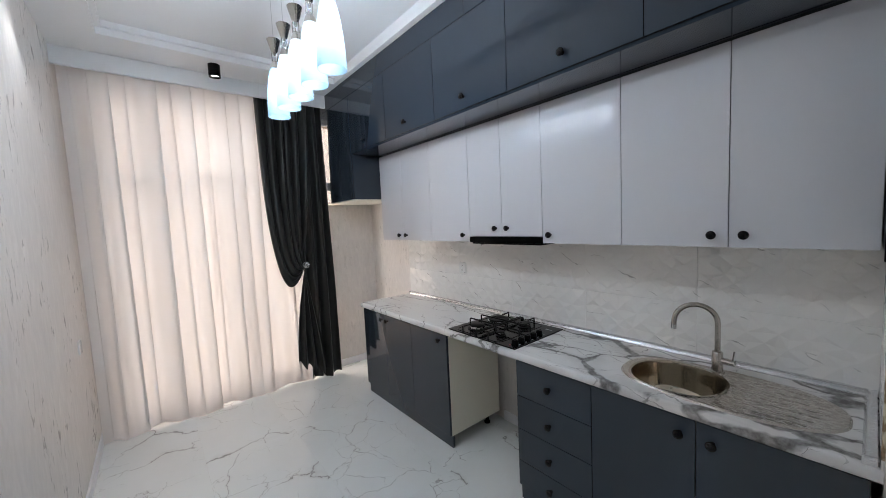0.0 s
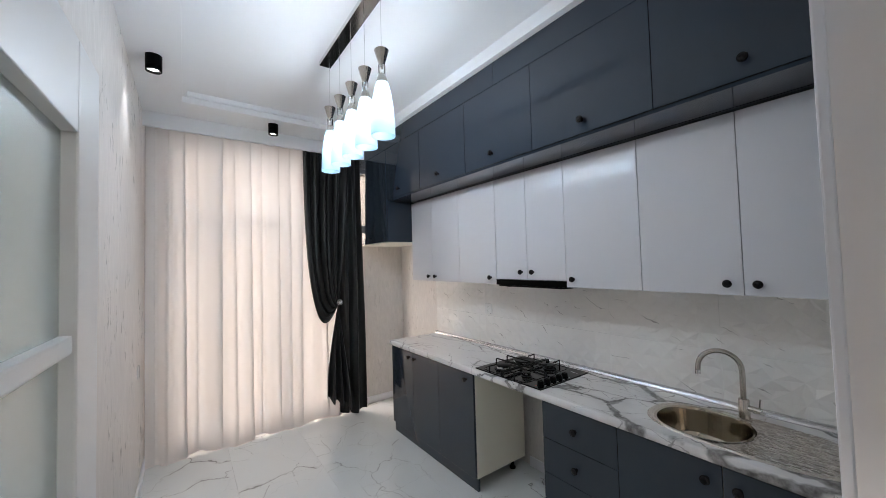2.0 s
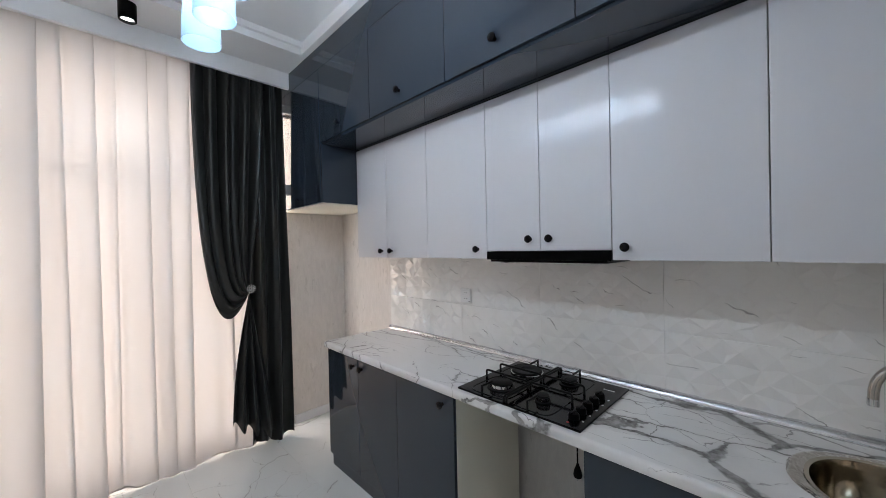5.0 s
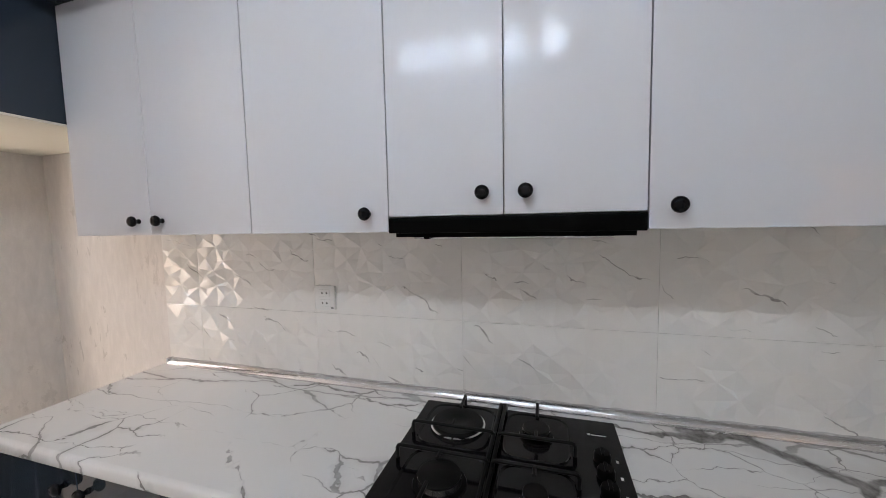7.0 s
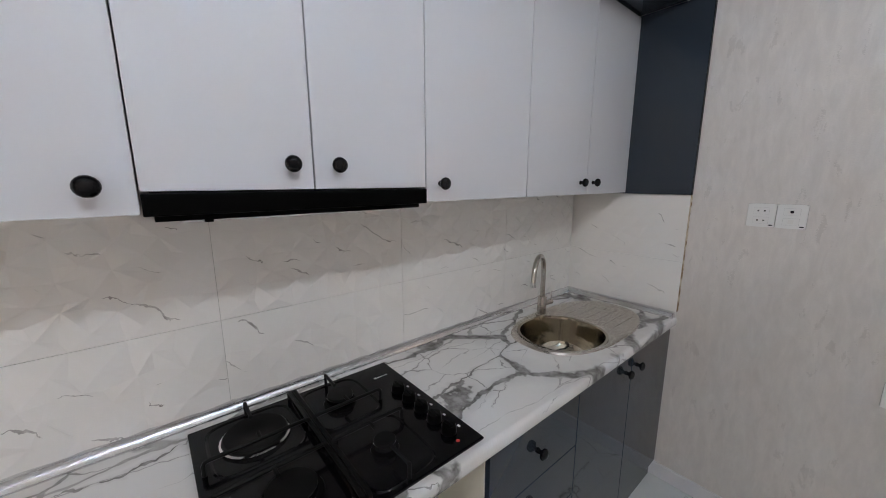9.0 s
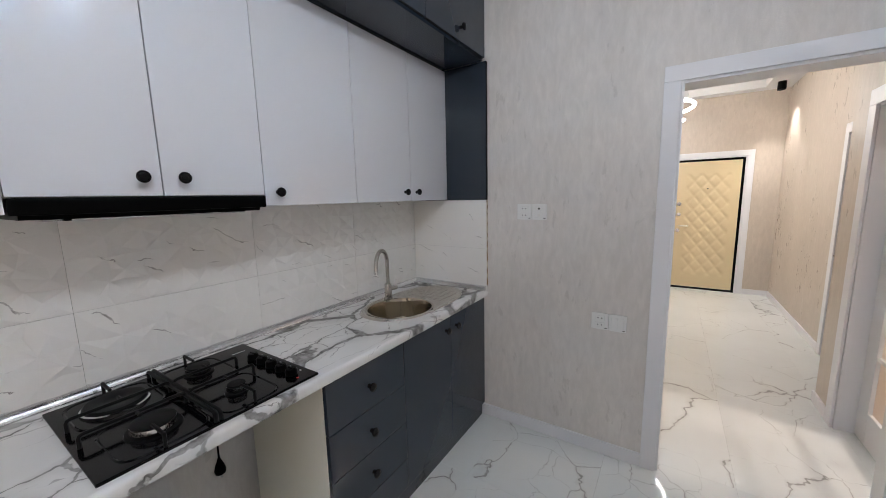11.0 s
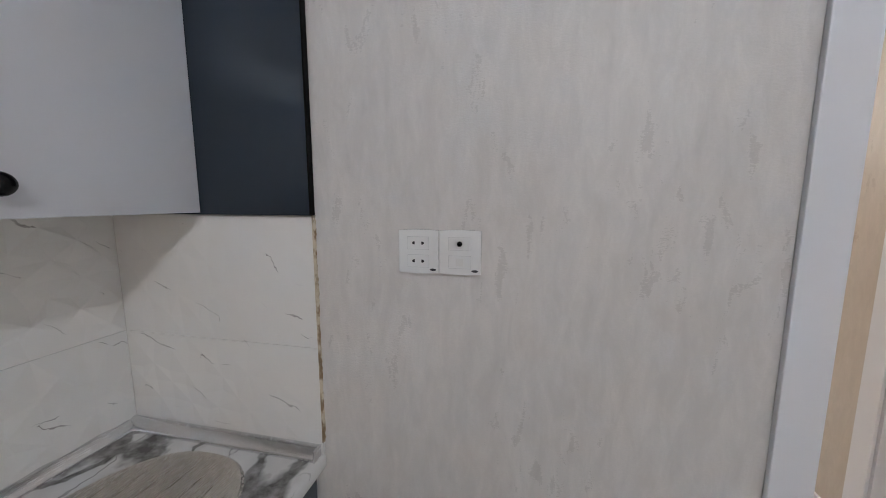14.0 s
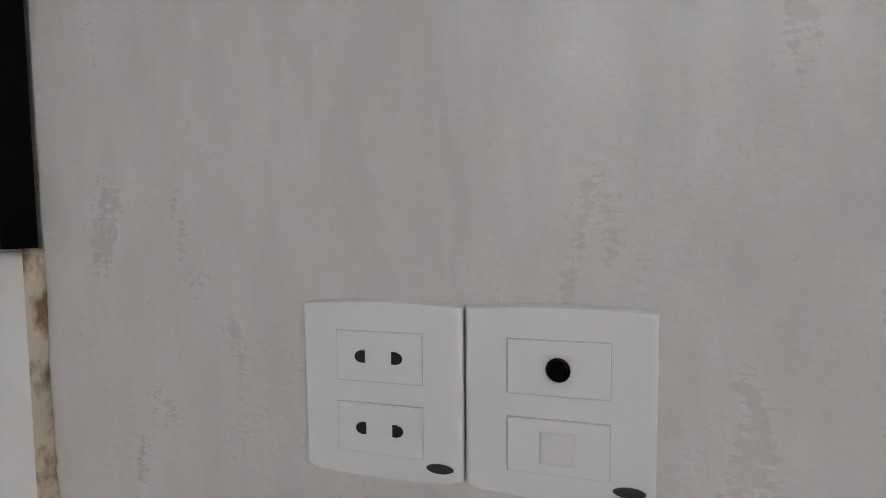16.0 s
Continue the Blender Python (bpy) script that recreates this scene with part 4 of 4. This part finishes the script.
# sockets and switches
def socket_plate(at, facing, inserts, label):
    """Square plates side by side on a wall; each insert is twin, aerial, switch or blank."""
    w, gap = 0.0875, 0.001
    t = thing("wall_socket" if "switch" not in inserts else "socket_and_switch", (0, 0, 0), label, "socket")
    n = len(inserts)
    for i, kind in enumerate(inserts):
        cx = (i - (n - 1) / 2) * (w + gap)
        bm = bmesh.new()
        arch = [(cx - w / 2 + w * k / 12, 0.0020 * (1 - ((k - 6) / 6) ** 2)) for k in range(13)]
        plate(bm, [(x, -w / 2 - 0.0008 - s) for x, s in arch] + [(x, w / 2 + 0.0008 + s) for x, s in reversed(arch)], 0.0, 0.010)
        rim = [e for e in bm.edges if all(abs(v.co.z - 0.010) < 1e-6 for v in e.verts)]
        bmesh.ops.bevel(bm, geom=rim, offset=0.0032, segments=3, affect="EDGES", profile=0.6)
        bmesh.ops.transform(bm, matrix=Matrix(((1, 0, 0, 0), (0, 0, -1, 0), (0, 1, 0, 0), (0, 0, 0, 1))), verts=bm.verts)
        p = part("plate", bm, PLASTIC, t, "", True)
        if kind in ("twin", "aerial"):
            for zz in (0.018, -0.020):
                # grey frame behind the insert, draws its shadow line in colour
                part("seam", boxes((cx - 0.0235, cx + 0.0235, -0.0104, -0.0095, zz - 0.0135, zz + 0.0135)), SEAM_SHADE, p)
                f = part("insert", boxes((cx - 0.023, cx + 0.023, -0.0112, -0.0095, zz - 0.013, zz + 0.013), bevel=0.0004), PLASTIC, p)
                if kind == "twin":
                    bm = bmesh.new()
                    for s in (-1, 1):
                        lathe(bm, (cx + s * 0.0100, -0.0114, zz), [(0.0, 0.0), (0.0030, 0.0), (0.0030, -0.0006), (0.0, -0.0006)], 12, pose(0, 0, 0, 90))
                        a, b = sorted((cx + s * 0.0072, cx + s * 0.0100))
                        box(bm, a, b, -0.0117, -0.0113, zz - 0.0030, zz + 0.0034)
                    part("slot", bm, SLOT, p)
                elif zz > 0:
                    part("jack", lathe(bmesh.new(), (cx, -0.0116, zz), [(0.0, 0.0020), (0.0016, 0.0020), (0.0019, 0.0007), (0.0039, 0.0007), (0.0044, 0.0024), (0.0052, 0.0022), (0.0056, 0.0)], 18, pose(0, 0, 0, 90)), BLACK, p, "black aerial jack")
                    part("jack_frame", boxes((cx - 0.0066, cx + 0.0066, -0.0116, -0.0111, zz - 0.0066, zz + 0.0066)), CARCASS, p)
                else:
                    part("network_port", boxes((cx - 0.008, cx + 0.008, -0.0122, -0.0111, zz - 0.008, zz + 0.008), bevel=0.0006), CARCASS, p)
        elif kind == "switch":
            for s in (-1, 1):
                part("rocker", boxes((cx + s * 0.0155 - 0.015, cx + s * 0.0155 + 0.015, -0.0135, -0.0095, -0.030, 0.030), bevel=0.002), PLASTIC, p)
        bm = lathe(bmesh.new(), (cx + w / 2 - 0.012, -0.0101, -w / 2 + 0.006), [(0.0, 0.0008), (0.0065, 0.0006), (0.0072, 0.0)], 18, Matrix.Diagonal((1, 1, 0.36, 1)) @ pose(0, 0, 0, 90))
        part("badge", bm, BADGE, p, "small dark oval badge")
    t.matrix_basis = pose(*at, 0, 0, facing)
    return t


socket_plate((1.161, 0.0005, 1.388), 180, ["twin", "aerial"], "white double plate with sockets and aerial outlet")
socket_plate((0.722, 0.0005, 0.790), 180, ["twin", "switch"], "white double plate with sockets and light switch")
socket_plate((2.0195, 2.310, 1.213), -90, ["twin"], "white twin socket on the tiled splashback")
socket_plate((XW + 0.0005, 3.42, 0.895), 90, ["blank"], "white plate on the plastered wall near the curtain")


# lights
def pendant_light():
    t = thing("pendant_light", (0, 0, 0), "chrome ceiling bar with five white bottle-shaped glass shades", "pendant light")
    part("ceiling_bar", boxes((0.545, 0.625, 1.36, 2.36, ZT - 0.028, ZT - 0.0005), bevel=0.003), CHROME, t)
    for px, py in PENDANTS:
        part("cable", tube(bmesh.new(), [(px, py, ZT - 0.028), (px, py, 2.690)], 0.0018, 6), CHROME, t)
        part("cone", lathe(bmesh.new(), (px, py, 2.622), [(0.0, 0.076), (0.034, 0.076), (0.036, 0.074), (0.026, 0.040), (0.014, 0.0), (0.0, 0.0)], 24), NICKEL, t, "nickel flared cap", True)
        part("glass_neck", lathe(bmesh.new(), (px, py, 2.574), [(0.015, 0.048), (0.018, 0.046), (0.018, 0.002), (0.013, 0.0)], 20), CLEAR, t, "clear acrylic neck", True)
        part("collar", lathe(bmesh.new(), (px, py, 2.535), [(0.012, 0.044), (0.016, 0.042), (0.030, 0.0), (0.028, -0.004)], 24), NICKEL, t, "satin metal collar", True)
        shade = [(0.029, 0.268), (0.038, 0.235), (0.046, 0.190), (0.053, 0.130), (0.0575, 0.070), (0.0595, 0.0), (0.0575, 0.0), (0.0555, 0.070), (0.051, 0.130), (0.044, 0.190), (0.036, 0.235), (0.027, 0.266)]
        part("shade", lathe(bmesh.new(), (px, py, 2.268), shade, 32), OPAL, t, "white opal glass shade lit from inside", True).visible_shadow = False
    return t


pendant_light()


def downlight(x, y, z, h=0.098):
    t = thing("downlight", (x, y, z), "black cylinder downlight on the ceiling", "downlight", "ceiling downlights")
    part("housing", lathe(bmesh.new(), (x, y, z - h), [(0.030, 0.016), (0.034, 0.0), (0.041, 0.0), (0.0425, 0.002), (0.0425, h - 0.0005), (0.0, h - 0.0005)], 28), BLACK, t, "", True)
    part("lens", lathe(bmesh.new(), (x, y, z - h + 0.012), [(0.0, 0.002), (0.031, 0.002), (0.031, 0.004)], 24), LAMP_FACE, t, "lit lens")


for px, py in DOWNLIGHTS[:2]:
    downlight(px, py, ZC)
# the added third fixture, out of view
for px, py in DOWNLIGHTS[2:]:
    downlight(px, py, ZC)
downlight(-0.575, -4.1, HZ, 0.10)

ch = thing("ring_chandelier", (0.55, -2.9, HZ + 0.1), "chandelier of lit white rings in the hall", "chandelier")
part("canopy", lathe(bmesh.new(), (0.55, -2.9, HZ + 0.06), [(0.0, 0.0), (0.09, 0.0), (0.09, 0.0395), (0.0, 0.0395)], 24), CHROME, ch, "", True)
for cx, cy, z, r, tilt in ((0.55, -2.9, 2.42, 0.22, 8), (0.57, -2.92, 2.30, 0.15, -14), (0.54, -2.88, 2.20, 0.09, 10)):
    bm = bmesh.new()
    turn = pose(cx, cy, z, tilt, tilt / 2, 0)
    pts = [turn @ Vector((r * math.cos(a), r * math.sin(a), 0)) for a in (2 * math.pi * i / 36 for i in range(37))]
    part("ring", tube(bm, pts, 0.017, 8), GLOW, ch, "lit acrylic ring", True)
    bm = bmesh.new()
    for a in (0.4, 2.5, 4.6):
        tube(bm, [turn @ Vector((r * math.cos(a), r * math.sin(a), 0.012)), (0.55 + 0.05 * math.cos(a), -2.9 + 0.05 * math.sin(a), HZ + 0.062)], 0.0012, 5)
    part("wire", bm, CHROME, ch)


# doors
def glazed_door(name, w, h, glass, label, m, handle=True, bars=(), hang=1, st=0.105, z0=0.15, z1=0.0):
    """A white panel door with two by five panes; it hangs from its left edge."""
    t = thing(name, (0, 0, 0), label, "door")
    z1, th = z1 or h - 0.125, 0.040
    part("stile", boxes((0, st, 0, th, 0.008, h), bevel=0.003), DOOR_PAINT, t)
    part("stile", boxes((w - st, w, 0, th, 0.008, h), bevel=0.003), DOOR_PAINT, t)
    part("rail", boxes((st, w - st, 0.001, th - 0.001, 0.008, z0), bevel=0.002), DOOR_PAINT, t)
    part("rail", boxes((st, w - st, 0.001, th - 0.001, z1, h), bevel=0.002), DOOR_PAINT, t)
    levels = [z0, *(bars or [z0 + k * (z1 - z0) / 5 for k in range(1, 5)]), z1]
    mid = w / 2
    part("muntin", boxes((mid - 0.012, mid + 0.012, 0.004, th - 0.004, z0, z1), bevel=0.004), DOOR_PAINT, t)
    for k in range(1, 5):
        for a, b in ((st, mid - 0.012), (mid + 0.012, w - st)):
            part("muntin", boxes((a, b, 0.004, th - 0.004, levels[k] - 0.012, levels[k] + 0.012), bevel=0.004), DOOR_PAINT, t)
    for k in range(5):
        for a, b in ((st, mid - 0.012), (mid + 0.012, w - st)):
            p = part("pane", boxes((a, b, 0.017, 0.022, levels[k] + (0.012 if k else 0), levels[k + 1] - (0.012 if k < 4 else 0))), glass, t, "frosted glass pane")
            p.visible_shadow = False
    if handle:
        hx = w - 0.055 if hang > 0 else 0.055
        p = part("door_handle", tube(bmesh.new(), [(hx, -0.002, 0.92), (hx, -0.045, 0.92), (hx - 0.02 * hang, -0.05, 0.92), (hx - 0.12 * hang, -0.05, 0.92)], 0.009, 10), CHROME, t, "chrome lever handle", True)
        part("rose", lathe(bmesh.new(), (hx, -0.0005, 0.92), [(0.0, 0.008), (0.025, 0.008), (0.025, 0.0)], 20, pose(0, 0, 0, 90)), CHROME, t, "", True)
        part("lock_plate", lathe(bmesh.new(), (hx, -0.0005, 0.84), [(0.0, 0.008), (0.022, 0.008), (0.022, 0.0)], 20, pose(0, 0, 0, 90)), CHROME, t, "", True)
        part("key", boxes((hx - 0.002, hx + 0.002, -0.045, -0.008, 0.83, 0.85), bevel=0.001), CHROME, t)
    t.matrix_basis = m
    return t


LEAF = math.degrees(math.atan2(0.80, 0.028))
glazed_door("kitchen_door", 0.805, 1.955, FROSTED, "open white kitchen door with frosted glass panes", pose(-0.340, -0.115, 0, 0, 0, LEAF), False, (0.40, 0.785, 1.17, 1.555))
glazed_door("hall_door", 0.773, 1.925, BRONZE, "closed white hall door with warm frosted panes", pose(HXN - 0.130, -0.186, 0, 0, 0, -90), False, (0.533, 0.863, 1.187, 1.517), 1, 0.125, 0.20, 1.83)
glazed_door("far_hall_door", 0.691, 1.925, BRONZE, "closed white glazed door with a chrome handle", pose(HX0 - 0.026, -2.308, 0, 0, 0, 90), True, (), -1)

ent = thing("entrance_door", (0.05, HY - 0.03, 0), "beige padded entrance door with a diamond quilted pattern", "door")
x0, x1, zt = -0.352, 0.452, 1.947
part("frame", boxes((x0, x0 + 0.03, HY - 0.06, HY + 0.002, 0.0, zt), (x1 - 0.03, x1, HY - 0.06, HY + 0.002, 0.0, zt), (x0 + 0.03, x1 - 0.03, HY - 0.06, HY + 0.002, zt - 0.03, zt), (x0 + 0.03, x1 - 0.03, HY - 0.06, HY + 0.002, 0.0, 0.03)), BLACK, ent, "black steel frame")
rows = []
for k in range(97):
    z = 0.032 + (zt - 0.064) * k / 96
    row = []
    for i in range(49):
        x = x0 + 0.031 + (x1 - x0 - 0.062) * i / 48
        u, v = (x - 0.05) / 0.16, (z - 1.0) / 0.21
        inside = abs(x - 0.05) < 0.255 and abs(z - 0.98) < 0.74
        a, b = abs(((u + v) % 1) - 0.5), abs(((u - v) % 1) - 0.5)
        seam = min(0.5 - a, 0.5 - b)
        row.append((x, HY - 0.012 + (0.012 * min(1, seam / 0.16) if inside else 0.010), z))
    rows.append(row)
part("padding", cloth_sheet(bmesh.new(), rows), PADDED, ent, "quilted beige leatherette", True)
part("door_handle", tube(bmesh.new(), [(0.375, HY, 0.97), (0.375, HY + 0.045, 0.97), (0.355, HY + 0.05, 0.97), (0.255, HY + 0.05, 0.97)], 0.009, 10), CHROME, ent, "chrome lever handle", True)
for z in (1.30, 1.14, 0.90):
    part("lock_plate", lathe(bmesh.new(), (0.385, HY + 0.002, z), [(0.028, 0.0), (0.028, -0.010), (0.0, -0.012)], 20, pose(0, 0, 0, 90)), CHROME, ent, "round chrome lock plate", True)
part("peephole", lathe(bmesh.new(), (0.05, HY + 0.001, 1.52), [(0.010, 0.0), (0.010, -0.006), (0.0, -0.006)], 14, pose(0, 0, 0, 90)), BADGE, ent)

# splashback tiles with a faceted relief
random.seed(4)
splash = setting("wall_splashback", boxes((2.030, XE - 0.0005, 0.0125, 3.150, ZW - 0.02, 1.478)), JOINT, "grouted bed of the tiled splashback")
splash2 = setting("wall_splashback_return", boxes((1.452, 2.030, 0.0005, 0.004, ZW - 0.02, 1.4635)), JOINT, "grouted bed of the splashback's return")


def relief_tile(w, h, depth, seed):
    """A tile in its own plane (y across, z up, facing -x), with random facets and flat edges."""
    rnd = random.Random(seed)
    bm = bmesh.new()
    nu, nv = 2 * max(1, round(w / 0.098)), 2 * max(1, round(h / 0.092))
    grid = []
    for j in range(nv + 1):
        row = []
        for i in range(nu + 1):
            rim = i in (0, nu) or j in (0, nv)
            du, dv = (0, 0) if rim else (rnd.uniform(-0.30, 0.30) * w / nu, rnd.uniform(-0.30, 0.30) * h / nv)
            hub = i % 2 and j % 2
            rise = rnd.uniform(0.55, 1.0) if hub else (rnd.uniform(0.35, 0.8) if i % 2 == j % 2 else rnd.uniform(0.0, 0.25))
            row.append(bm.verts.new((-0.004 - (0 if rim else depth * rise), i * w / nu + du, j * h / nv + dv)))
        grid.append(row)
    for j in range(nv):
        for i in range(nu):
            a, b, c, d = grid[j][i], grid[j][i + 1], grid[j + 1][i + 1], grid[j + 1][i]
            if i % 2 == j % 2:
                bm.faces.new((a, b, c))
                bm.faces.new((a, c, d))
            else:
                bm.faces.new((a, b, d))
                bm.faces.new((b, c, d))
    ring = [v for v in grid[0]] + [r[-1] for r in grid[1:]] + list(reversed(grid[-1][:-1])) + [r[0] for r in reversed(grid[1:-1])]
    back = [bm.verts.new((0, v.co.y, v.co.z)) for v in ring]
    n = len(ring)
    for i in range(n):
        bm.faces.new((ring[i], back[i], back[(i + 1) % n], ring[(i + 1) % n]))
    bmesh.ops.recalc_face_normals(bm, faces=bm.faces)
    for f in bm.faces:
        if f.calc_center_median().x < -0.001 and f.normal.x > 0:
            f.normal_flip()
    return bm


TY = [0.0088, 0.594, 1.187, 1.780, 2.364, 2.948, 3.148]
TZ = [ZW - 0.018, 1.150, 1.477]
for i, (a, b) in enumerate(zip(TY, TY[1:])):
    for j, (c, d) in enumerate(zip(TZ, TZ[1:])):
        bm = relief_tile(b - a - 0.0012, d - c - 0.0012, 0.0072, 40 + 2 * i + j)
        bmesh.ops.translate(bm, vec=(2.0298, a, c), verts=bm.verts)
        part("tile", bm, SPLASH, splash)
for i, (a, b) in enumerate(((1.454, 2.0256),)):
    for j, (c, d) in enumerate(zip(TZ, (1.150, 1.4605))):
        bm = relief_tile(b - a, d - c - 0.0012, 0.0022, 80 + i + j)
        bmesh.ops.transform(bm, matrix=pose(a, 0.0042, c) @ Matrix(((0, 1, 0, 0), (-1, 0, 0, 0), (0, 0, 1, 0), (0, 0, 0, 1))), verts=bm.verts)
        bmesh.ops.recalc_face_normals(bm, faces=bm.faces)
        part("tile", bm, SPLASH, splash2)
bm = bmesh.new()
rows = []
for k in range(91):
    z = 0.908 + 0.5535 * k / 90
    w = 0.0035 + 0.0028 * random.random() * (0.5 + 0.5 * math.sin(k * 0.23)) + 0.001 * random.random()
    rows.append([bm.verts.new(p) for p in ((1.4535, 0.0005, z), (1.4535 - w, 0.0005, z), (1.4535 - w * 0.7, 0.004 + 0.003 * random.random(), z), (1.4535, 0.0085, z))])
for a, b in zip(rows, rows[1:]):
    for i in range(4):
        bm.faces.new((a[i], a[(i + 1) % 4], b[(i + 1) % 4], b[i]))
bmesh.ops.recalc_face_normals(bm, faces=bm.faces)
tagged(part("tile_edge", bm, BROWN), "rough brown bare edge of the tiles", "trim", kind="structure")

# floor tiles
bed = setting("floor", boxes((-2.5, XE, HY - 0.15, YN + 0.3, -0.10, -0.006)), JOINT, "polished white marble tile floor")
tiles = {}


def floor_tile(x0, x1, y0, y1):
    key = (round(x1 - x0, 4), round(y1 - y0, 4))
    if key not in tiles:
        me = bpy.data.meshes.new("tile")
        bm = boxes((0, key[0], 0, key[1], -0.006, 0.0))
        bm.to_mesh(me)
        bm.free()
        me.materials.append(FLOOR_TILE)
        tiles[key] = me
    share("tile", tiles[key], bed, (x0, y0, 0))


def lay(x0, x1, y0, y1, w, h, ox, oy):
    g = 0.0004
    xs = sorted({x0, x1, *[ox + w * i for i in range(-10, 11) if x0 + 0.02 < ox + w * i < x1 - 0.02]})
    ys = sorted({y0, y1, *[oy + h * i for i in range(-10, 11) if y0 + 0.02 < oy + h * i < y1 - 0.02]})
    for a, b in zip(xs, xs[1:]):
        for c, d in zip(ys, ys[1:]):
            floor_tile(a + g, b - g, c + g, d - g)


lay(XW - 0.1, XE, -0.07, YN + 0.3, 0.6, 1.2, 0.11, 0.55)
lay(-0.97, HX1, HY - 0.1, -0.07, 0.6, 1.2, 0.11, -1.1)
lay(-2.5, -0.97, HY - 0.1, 0.3, 0.8, 1.2, -0.97, -1.1)
